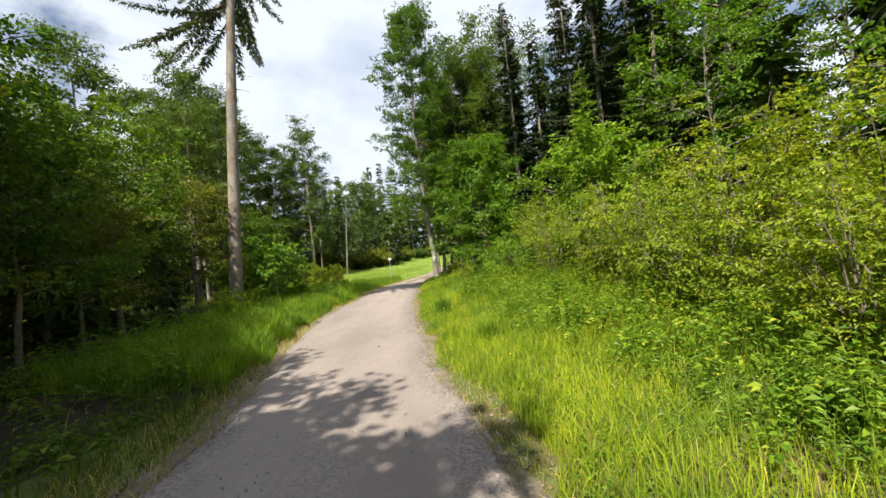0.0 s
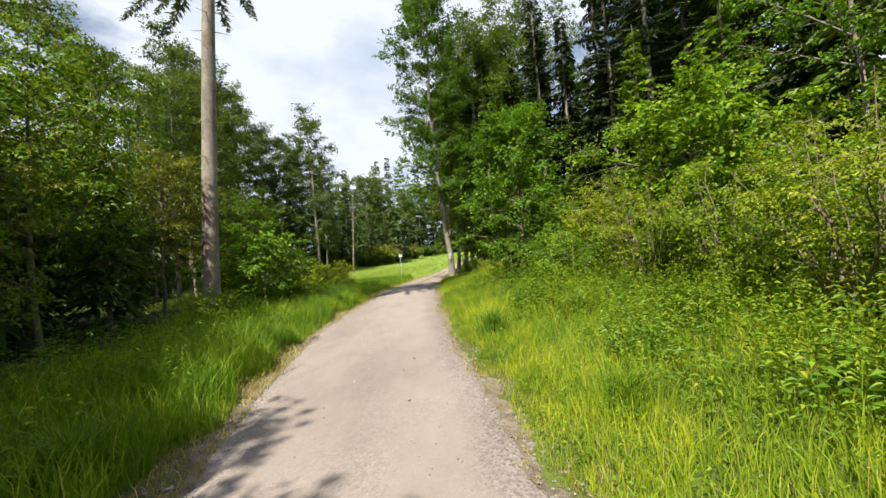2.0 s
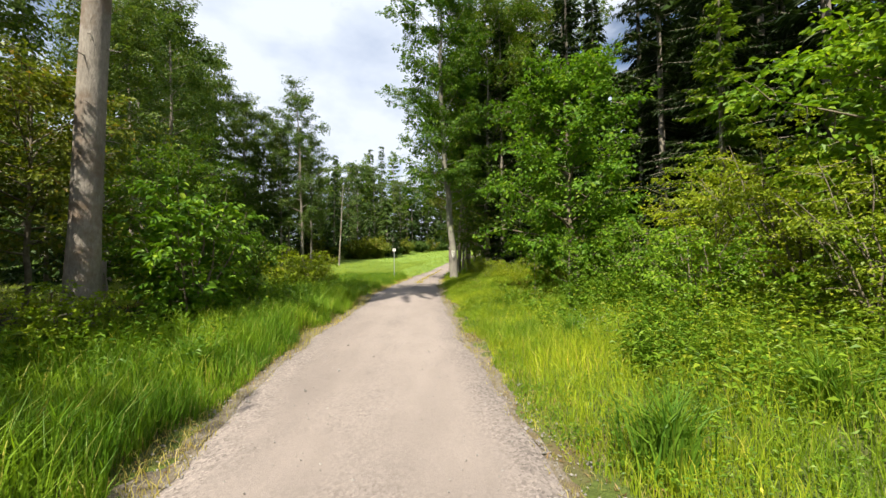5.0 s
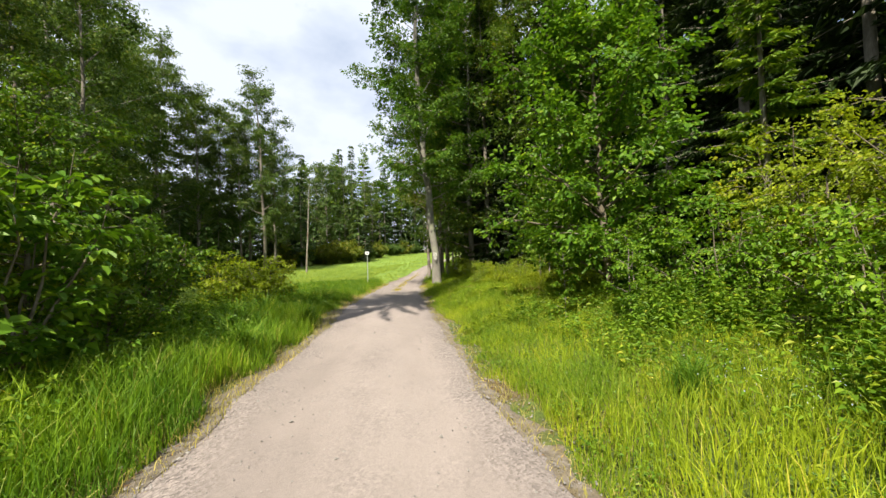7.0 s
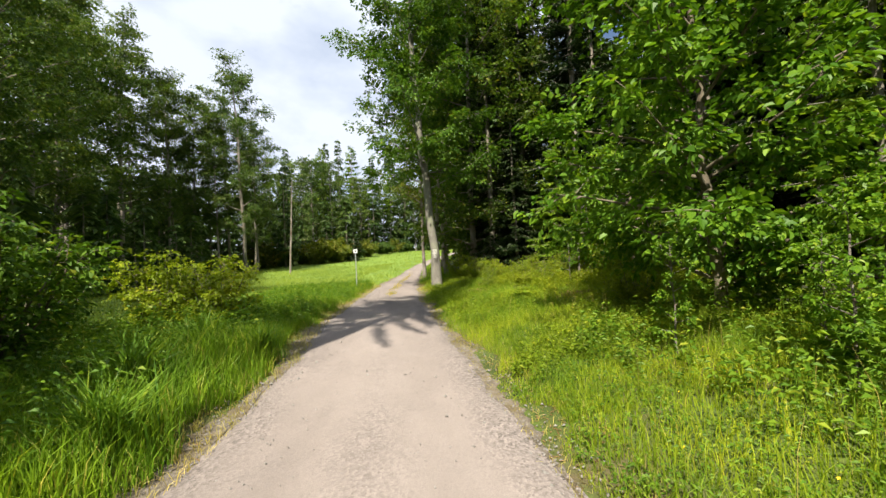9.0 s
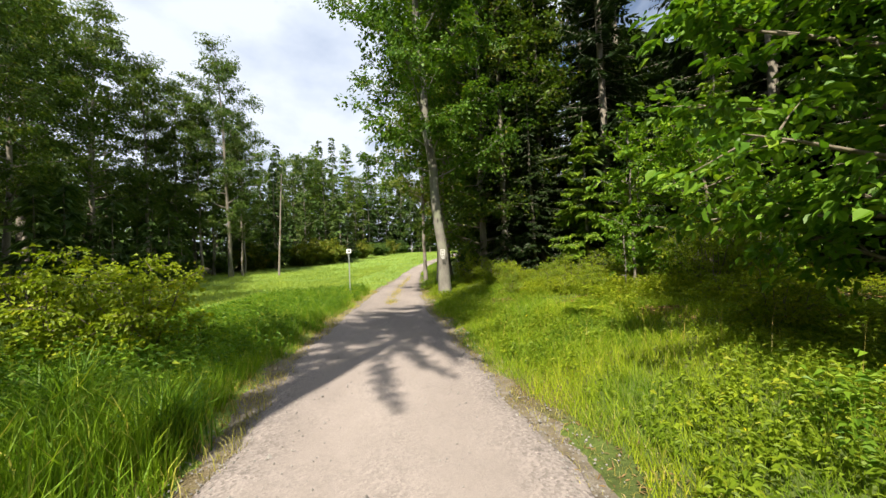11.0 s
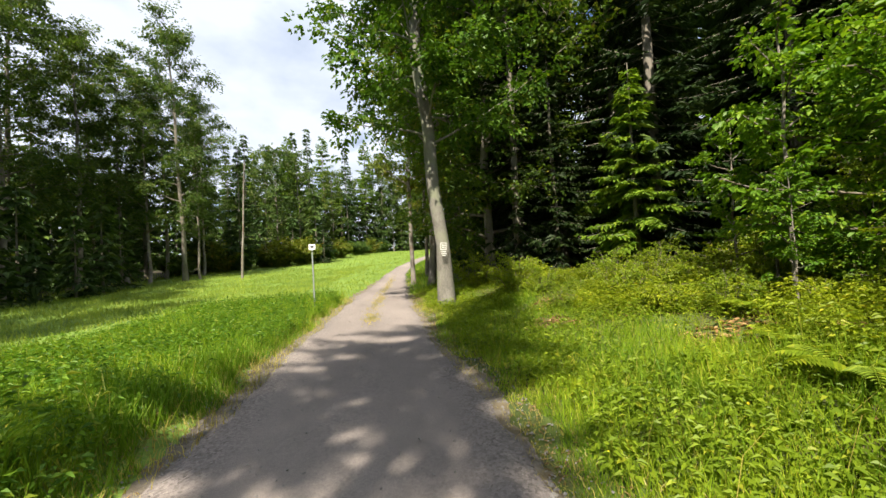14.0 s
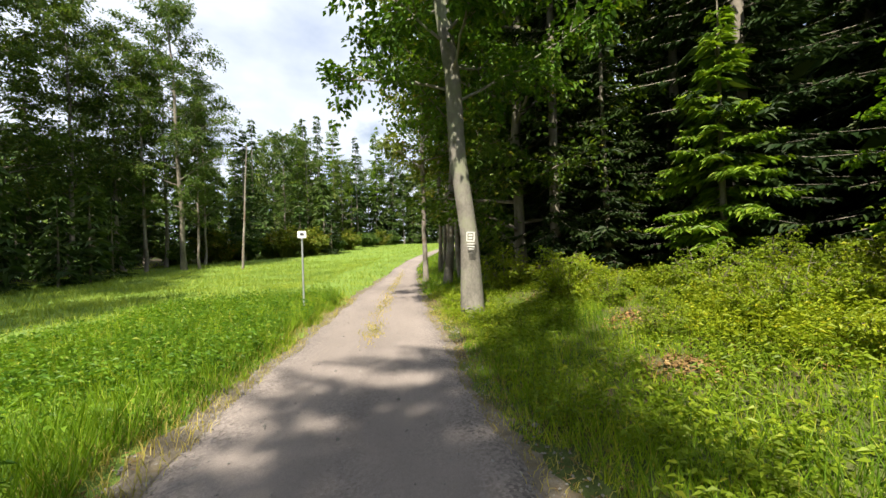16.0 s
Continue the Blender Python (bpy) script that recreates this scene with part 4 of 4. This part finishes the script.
def block(w, d, h, z):
    v = [(sx * w / 2, sy * d / 2, z + sz * h / 2) for sx in (-1, 1) for sy in (-1, 1) for sz in (-1, 1)]
    return Geo().add(v, [(0, 1, 3, 2), (4, 6, 7, 5), (0, 4, 5, 1), (2, 3, 7, 6), (1, 5, 7, 3), (0, 2, 6, 4)])


part("sign_box", block(0.2, 0.06, 0.17, 1.93), WHITE, post, "small white enamel sign box")
em = block(0.09, 0.008, 0.06, 1.935)
em.v[0][:, 1] -= 0.034
part("emblem", em, DARK_PAINT, post, "dark printed emblem")
part("cap", block(0.07, 0.09, 0.04, 1.83), STEEL, post, "steel clamp")
post.matrix_basis = placed(-4.8, 31.06, 8)

# ---- grass, herbs, litter, stones ----
rng = np.random.default_rng(77)


def strip(n, y0, y1, side, near, far, power=1.6):
    """Random places beside the road, thicker near its edge."""
    y = rng.uniform(y0, y1, n)
    near = near + (0.24 * np.clip(np.sin(y * 2.1 + side + 2 * np.sin(y * 0.83)) + 0.3, 0, 1) if near > 0.05 else 0)
    d = near + (far - near) * rng.uniform(0, 1, n) ** power
    x = road_left(y) - d if side < 0 else road_right(y) + d
    return x, y, d


BARE = [(1.2, 22.5, 0.45), (0.05, 24.6, 0.35), (2.0, 21.8, 0.4), (2.4, 23.0, 0.5), (3.0, 19.6, 0.5), (0.9, 26.4, 0.4), (1.6, 20.4, 0.3)]


def grown(x, y):
    """False where brown litter lies bare among the plants."""
    ok = np.ones(len(x), bool)
    for bx, by, br in BARE:
        ok &= np.hypot((x - bx) / 1.3, y - by) > br * rng.uniform(0.5, 1.1, len(x))
    return ok


def patchy(x, y, a=0.9, b=0.7):
    return 0.5 + 0.25 * (np.sin(x * a + 1.3 * np.sin(y * b)) + np.sin(y * a * 1.3 + 2.1 * np.sin(x * b * 0.8)))


def sward(name, n, y0, y1, side, near, far, hmin, hmax, w, mat, label, power=1.6, lean=(0.15, 0.6), low_edge=True):
    x, y, d = strip(n, y0, y1, side, near, far, power)
    ok = grown(x, y)
    x, y, d = x[ok], y[ok], d[ok]
    n = len(x)
    k = 0.65 + 0.7 * patchy(x, y)
    h = rng.uniform(hmin, hmax, n) * k
    if low_edge:
        h *= 0.3 + 0.7 * ease(d / 0.55)
    g = Geo()
    blades(g, np.stack([x, y, height_at(x, y) - 0.01], 1), h, rng.uniform(0.7, 1.3, n) * w, rng.uniform(*lean, n), rng, w > 0.0105 or y0 >= 15)
    return stuff(name, g, mat, label, "grass")


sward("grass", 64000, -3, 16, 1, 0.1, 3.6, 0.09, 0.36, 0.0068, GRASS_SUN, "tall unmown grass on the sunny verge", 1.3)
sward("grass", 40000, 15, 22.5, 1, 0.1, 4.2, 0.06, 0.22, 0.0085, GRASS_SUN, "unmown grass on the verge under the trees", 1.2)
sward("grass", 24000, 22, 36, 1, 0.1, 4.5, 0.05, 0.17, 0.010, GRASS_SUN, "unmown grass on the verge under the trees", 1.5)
# LEAF_DEEP instead of GRASS puts the shade at the start into the blades
sward("grass", 1600, -1, 4.6, -1, 0.14, 1.4, 0.12, 0.35, 0.0095, LEAF_DEEP, "sparse grass beside the track, coloured darker for the shade", 1.6)
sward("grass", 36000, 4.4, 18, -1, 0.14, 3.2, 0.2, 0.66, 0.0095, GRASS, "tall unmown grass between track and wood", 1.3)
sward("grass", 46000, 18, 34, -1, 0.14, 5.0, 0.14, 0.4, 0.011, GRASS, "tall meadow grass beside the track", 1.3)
sward("dry_grass", 13000, -2, 34, 1, -0.1, 0.6, 0.03, 0.14, 0.006, GRASS_DRY, "short yellowed grass at the gravel's edge", 1.0, (0.4, 0.9), False)
sward("dry_grass", 16000, -1, 34, -1, -0.1, 0.65, 0.03, 0.19, 0.0065, GRASS_DRY, "short yellowed grass at the gravel's edge", 1.0, (0.4, 0.9), False)
sward("meadow_grass", 64000, 16, 62, -1, 3.0, 24, 0.12, 0.28, 0.018, GRASS_FIELD, "lush green meadow grass", 1.2, (0.2, 0.6))
sward("meadow_grass", 28000, 34, 100, -1, -0.05, 30, 0.12, 0.26, 0.04, GRASS_FIELD, "lush green meadow grass", 1.3, (0.2, 0.6))
sward("grass", 9000, 34, 75, 1, -0.05, 2.5, 0.15, 0.4, 0.025, GRASS, "grass at the foot of the roadside trees", 1.2)
sward("grass", 15000, 19, 27.5, 1, 0.1, 2.6, 0.1, 0.3, 0.009, GRASS, "green grass on the shaded verge by the beech", 1.1)
# tufts in the middle of the track
y = np.concatenate([rng.normal(c, s, n) for c, s, n in ((28.6, 0.5, 380), (30.6, 0.8, 200), (33.0, 1.2, 420), (38, 2.5, 600), (44, 3, 600))])
x = (road_left(y) * 0.52 + road_right(y) * 0.48) + rng.normal(0, 0.11, len(y))
g = Geo()
blades(g, np.stack([x, y, road_z(y)], 1), rng.uniform(0.02, 0.07, len(y)), np.full(len(y), 0.012), rng.uniform(0.3, 0.9, len(y)), rng)
stuff("grass", g, GRASS_DRY, "short yellowish grass growing in the middle of the track", "grass")


def herbs(name, n, y0, y1, side, near, far, tall, size, mat, label, power=1.0, per=9, thick=0.35):
    """Leafy weeds: stems with leaves set round them."""
    x, y, d = strip(int(n * 2), y0, y1, side, near, far, power)
    keep = patchy(x + 3, y - 2, 1.3, 0.9) > thick - 0.1 + rng.normal(0, 0.22, len(x))
    keep &= grown(x, y)
    x, y = x[keep][:n], y[keep][:n]
    m = len(x)
    hh = rng.uniform(0.5, 1.1, m) * tall
    z0 = height_at(x, y)
    f = rng.uniform(0.25, 1.0, (m, per))
    az = rng.uniform(0, 2 * math.pi, (m, per))
    p = np.stack([x[:, None] + 0.03 * np.cos(az), y[:, None] + 0.03 * np.sin(az), z0[:, None] + f * hh[:, None]], -1).reshape(-1, 3)
    dd = np.stack([np.cos(az), np.sin(az), np.full((m, per), 0.15)], -1).reshape(-1, 3)
    up = unit(rng.normal(size=(m * per, 3)) * 0.3 + [0, 0, 1.0])
    ln = size * rng.uniform(0.6, 1.3, m * per)
    g = Geo()
    leaves(g, p, dd, up, ln, ln * 0.5, 0.35)
    if tall > 0.3:
        blades(g, np.stack([x, y, z0 - 0.01], 1), hh, np.full(m, 0.006), np.full(m, 0.04), rng)
    return stuff(name, g, mat, label, "weeds")


herbs("weeds", 7500, -2, 16, 1, 0.15, 4.4, 0.24, 0.034, HERB, "small leafy weeds among the grass", 1.0, 8, 0.2)
herbs("weeds", 2600, -2, 17, 1, 1.2, 4.6, 0.62, 0.07, HERB, "leafy nettles and weeds among the grass", 0.8, 12)
herbs("weeds", 700, -2, 12, 1, 1.8, 4.6, 0.8, 0.06, LEAF_BRIGHT, "tall yellow-green weeds in front of the shrubs", 0.8, 16, 0.5)
herbs("weeds", 9500, 16, 33, 1, 0.35, 7.0, 0.22, 0.062, LEAF_BRIGHT, "low leafy ground cover under the trees", 1.0, 8, 0.45)
herbs("weeds", 4200, 20, 33, 1, 2.6, 9.0, 0.45, 0.06, LEAF_BRIGHT, "yellow-green undergrowth at the wood's edge", 1.0, 12, 0.52)
herbs("weeds", 1500, 4.2, 22, -1, 0.6, 3.6, 0.75, 0.075, HERB, "tall weeds with long leaves beside the wood")
herbs("weeds", 3600, 18, 34, -1, 0.3, 4.5, 0.42, 0.07, HERB, "leafy weeds in the meadow edge")
# weeds at the start take LEAF_DEEP as well, their shade painted in
herbs("undergrowth", 420, -2, 4.8, -1, 0.5, 4.6, 0.35, 0.085, LEAF_DEEP, "leafy weeds beside the track, coloured darker for the shade", 1.0, 10, 0.25)
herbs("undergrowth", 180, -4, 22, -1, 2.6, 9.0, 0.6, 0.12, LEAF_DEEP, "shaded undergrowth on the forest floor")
# pale seed stalks above the grass
for side, y0, y1 in ((1, -1, 22), (-1, 1, 22)):
    x, y, d = strip(150, y0, y1, side, 0.4, 3.0, 1.0)
    g = Geo()
    blades(g, np.stack([x, y, height_at(x, y)], 1), rng.uniform(0.5, 0.85, len(x)), np.full(len(x), 0.0032), rng.uniform(0.1, 0.5, len(x)), rng)
    stuff("seed_grass", g, GRASS_DRY, "pale seed stalks standing above the verge grass", "grass")


def tuft(n, h, w, mat, label):
    g = Geo()
    a, r = rng.uniform(0, 2 * math.pi, n), np.abs(rng.normal(0, 0.11, n))
    blades(g, np.stack([np.cos(a) * r, np.sin(a) * r, np.full(n, -0.02)], 1), rng.uniform(0.5, 1.0, n) * h, np.full(n, w), rng.uniform(0.15, 0.8, n), rng)
    return tagged(new("grass_tuft", g.mesh("grass_tuft", mat)), label, "grass", "grass tufts")


lush = tuft(300, 0.78, 0.015, HERB, "thick dark green grass tuft on the verge")
for x, y, s in ((0.75, 5.6, 0.8), (0.5, 12.4, 0.75), (-4.75, 15.1, 1.1), (-5.3, 16.2, 1.25), (-4.95, 11.2, 0.9), (-4.6, 17.9, 1.0), (-5.6, 18.3, 1.2), (1.6, 9.4, 0.9), (-5.2, 21.6, 0.8), (-3.5, 4.9, 0.8), (-4.6, 8.6, 0.9)):
    copy_thing(lush, placed(x, y, x * 97 % 360, s))
lush.matrix_basis = placed(-0.1, 8.85)


def nettles(seed, stems, tall, reach):
    """A clump of upright stems, each with crossed pairs of long toothed leaves that shrink towards the tip."""
    rg = np.random.default_rng(seed)
    clump = tagged(new("nettle_clump"), "dense dark green nettle clump on the verge", "nettles", "nettle clumps")
    wood, leafage = Geo(), Geo()
    for k in range(stems):
        a, r = rg.uniform(0, 2 * math.pi), reach * math.sqrt(rg.uniform(0, 1))
        foot = np.array([math.cos(a) * r, math.sin(a) * r, -0.03])
        h = tall * rg.uniform(0.6, 1.05) * (1.1 - 0.35 * r / reach)
        stem = bend(rg, foot, unit(np.array([math.cos(a) * 0.18, math.sin(a) * 0.18, 1.0])), h, 5)
        tube(wood, stem, np.linspace(0.005, 0.002, 5), 4)
        f = np.repeat(np.linspace(0.25, 1.0, 9), 2)
        q = np.stack([np.interp(f, np.linspace(0, 1, 5), stem[:, c]) for c in range(3)], 1)
        az = np.arange(18) * math.pi + np.repeat(np.arange(9), 2) * math.pi / 2 + rg.uniform(0, 3)
        d = np.stack([np.cos(az), np.sin(az), np.full(18, 0.25)], 1) + rg.normal(size=(18, 3)) * 0.15
        ln = 0.115 * (1.15 - 0.75 * f) + 0.02
        broad_leaves(leafage, q, d, np.tile([0, 0, 1.0], (18, 1)), ln, ln * 0.48, 0.5)
    tagged(part("stems", wood, HERB, clump), kind="stuff")
    part("foliage", leafage, HERB, clump)
    return clump


patch = nettles(3, 34, 0.95, 0.5)
for x, y, s in ((0.95, 10.6, 0.8), (1.5, 11.4, 0.9), (2.1, 5.0, 0.7), (2.6, 1.9, 0.5), (2.5, 7.4, 0.85), (1.9, 13.5, 0.9), (-5.6, 14.0, 0.8), (-5.9, 16.9, 0.85)):
    copy_thing(patch, placed(x, y, x * 83 % 360, s))
patch.matrix_basis = placed(1.5, 14.2)


def fern(seed, fronds, length):
    """A fern: arching fronds of paired leaflets."""
    rg = np.random.default_rng(seed)
    plant_ob = tagged(new("fern"), "light green fern with arching fronds on the bank", "fern", "ferns")
    for k in range(fronds):
        az = k * 2 * math.pi / fronds + rg.uniform(-0.3, 0.3)
        d = np.array([math.cos(az), math.sin(az), 0.0])
        t = np.linspace(0, 1, 22)[:, None]
        stem = d * length * t * 0.85 + np.array([0, 0, 1.0]) * length * (0.95 * t - 0.75 * t ** 2)
        g = Geo()
        tube(g, stem[::3], np.linspace(0.005, 0.002, 8), 3)
        side = np.array([-d[1], d[0], 0.0])
        for sg in (-1, 1):
            q = stem[3:]
            wide = length * 0.24 * np.sin(math.pi * np.linspace(0.25, 1.0, len(q)) ** 0.9) + 0.01
            leaves(g, q, np.tile(side * sg + d * 0.35 + [0, 0, -0.1], (len(q), 1)), np.tile([0, 0, 1.0], (len(q), 1)), wide, wide * 0.28 + 0.006, 0.15)
        part("frond", g, LEAF_BRIGHT, plant_ob)
    return plant_ob


f = fern(5, 8, 0.62)
for x, y, s in ((1.15, 21.9, 0.8), (1.9, 22.8, 0.9), (2.7, 21.4, 0.9)):
    copy_thing(f, placed(x, y, x * 131 % 360, s))
f.matrix_basis = placed(0.65, 21.0)
# flowers
x, y, d = strip(420, 11.2, 13.2, 1, 1.3, 3.3, 1.0)
keep = patchy(x, y, 1.7, 1.1) > 0.5
x, y = x[keep], y[keep]
g = Geo()
p = np.stack([x, y, height_at(x, y) + rng.uniform(0.25, 0.5, len(x))], 1)
leaves(g, p, rng.normal(size=(len(x), 3)), np.tile([0, 0, 1.0], (len(x), 1)), 0.011, 0.011, 0.1)
stuff("wildflowers", g, PETAL, "tiny pale blue wildflowers in the grass", "flowers")
x, y, d = strip(90, -1, 30, 1, 0.3, 2.5, 1.0)
g = Geo()
p = np.stack([x, y, height_at(x, y) + rng.uniform(0.1, 0.4, len(x))], 1)
leaves(g, p, rng.normal(size=(len(x), 3)), np.tile([0, 0, 1.0], (len(x), 1)), 0.02, 0.02, 0.1)
stuff("wildflowers", g, YELLOW_PETAL, "scattered small yellow wildflowers", "flowers")
# dead leaves
for y0, y1, side, a, b, n in ((15, 34, 1, 2.0, 9.0, 9000), (-4, 22, -1, 2.6, 12.0, 6000)):
    x, y, d = strip(n * 2, y0, y1, side, a, b, 1.0)
    keep = patchy(x, y, 1.1, 0.8) < 0.55
    x, y = x[keep][:n], y[keep][:n]
    g = Geo()
    p = np.stack([x, y, height_at(x, y) + 0.012], 1)
    leaves(g, p, rng.normal(size=(len(x), 3)) * [1, 1, 0.15], unit(rng.normal(size=(len(x), 3)) * 0.25 + [0, 0, 1]), rng.uniform(0.05, 0.1, len(x)), 0.045, 0.1)
    stuff("dead_leaves", g, LITTER, "brown dead leaves on the forest floor", "leaf litter")
for side in (-1, 1):
    x, y, d = strip(5200, -1, 33, side, -0.12, 0.55, 1.0)
    g = Geo()
    p = np.stack([x, y, height_at(x, y) + 0.015], 1)
    leaves(g, p, rng.normal(size=(len(x), 3)) * [1, 1, 0.2], unit(rng.normal(size=(len(x), 3)) * 0.3 + [0, 0, 1]), rng.uniform(0.03, 0.08, len(x)), 0.012, 0.1)
    stuff("dead_grass", g, LITTER, "brown dead grass and litter along the gravel's edge", "leaf litter")
g = Geo()
for bx, by, br in BARE:
    n = int(700 * br)
    a, r = rng.uniform(0, 2 * math.pi, n), br * np.sqrt(rng.uniform(0, 1, n))
    x, y = bx + 1.3 * r * np.cos(a), by + r * np.sin(a)
    leaves(g, np.stack([x, y, height_at(x, y) + rng.uniform(0.012, 0.05, n)], 1), rng.normal(size=(n, 3)) * [1, 1, 0.15], unit(rng.normal(size=(n, 3)) * 0.25 + [0, 0, 1]), rng.uniform(0.05, 0.1, n), 0.045, 0.1)
stuff("dead_leaves", g, LITTER, "dry brown leaf litter bare among the ground cover", "leaf litter")
# loose stones on the track and its shoulders
n = 8000
y = rng.uniform(-2, 34, n)
u = np.where(rng.uniform(0, 1, n) < 0.6, rng.choice([0.03, 0.08, 0.96, 0.5], n) + rng.normal(0, 0.045, n), rng.uniform(0, 1, n))
x = road_left(y) + (road_right(y) - road_left(y)) * np.clip(u, -0.03, 1.03)
s = rng.uniform(0.004, 0.011, n) * (1 + 1.2 * (rng.uniform(0, 1, n) > 0.97))
octa = np.array([[1, 0, 0], [0, 1, 0], [-1, 0, 0], [0, -1, 0], [0, 0, 0.8], [0, 0, -0.6]], float)
v = np.stack([x, y, road_z(y) + 0.002], 1)[:, None] + (octa[None] + rng.normal(0, 0.25, (n, 6, 3))) * s[:, None, None]
tri = np.array([[0, 1, 4], [1, 2, 4], [2, 3, 4], [3, 0, 4], [1, 0, 5], [2, 1, 5], [3, 2, 5], [0, 3, 5]])
g = Geo().add(v, (np.arange(n)[:, None, None] * 6 + tri[None]).reshape(-1, 3))
stuff("gravel", g, STONE, "loose grey stones on the gravel track", "gravel")
for side in (-1, 1):
    n = 3600
    x, y, d = strip(n, -2, 30, side, -0.3, 0.3, 1.0)
    s = rng.uniform(0.005, 0.014, n) * (1 + 1.0 * (rng.uniform(0, 1, n) > 0.95))
    z = np.where(d > 0, height_at(x, y) + 0.024, np.maximum(road_z(y) - 0.012, height_at(x, y) + 0.026))
    v = np.stack([x, y, z], 1)[:, None] + (octa[None] + rng.normal(0, 0.25, (n, 6, 3))) * s[:, None, None]
    g = Geo().add(v, (np.arange(n)[:, None, None] * 6 + tri[None]).reshape(-1, 3))
    stuff("gravel", g, STONE, "coarse loose stones on the track's shoulder", "gravel")
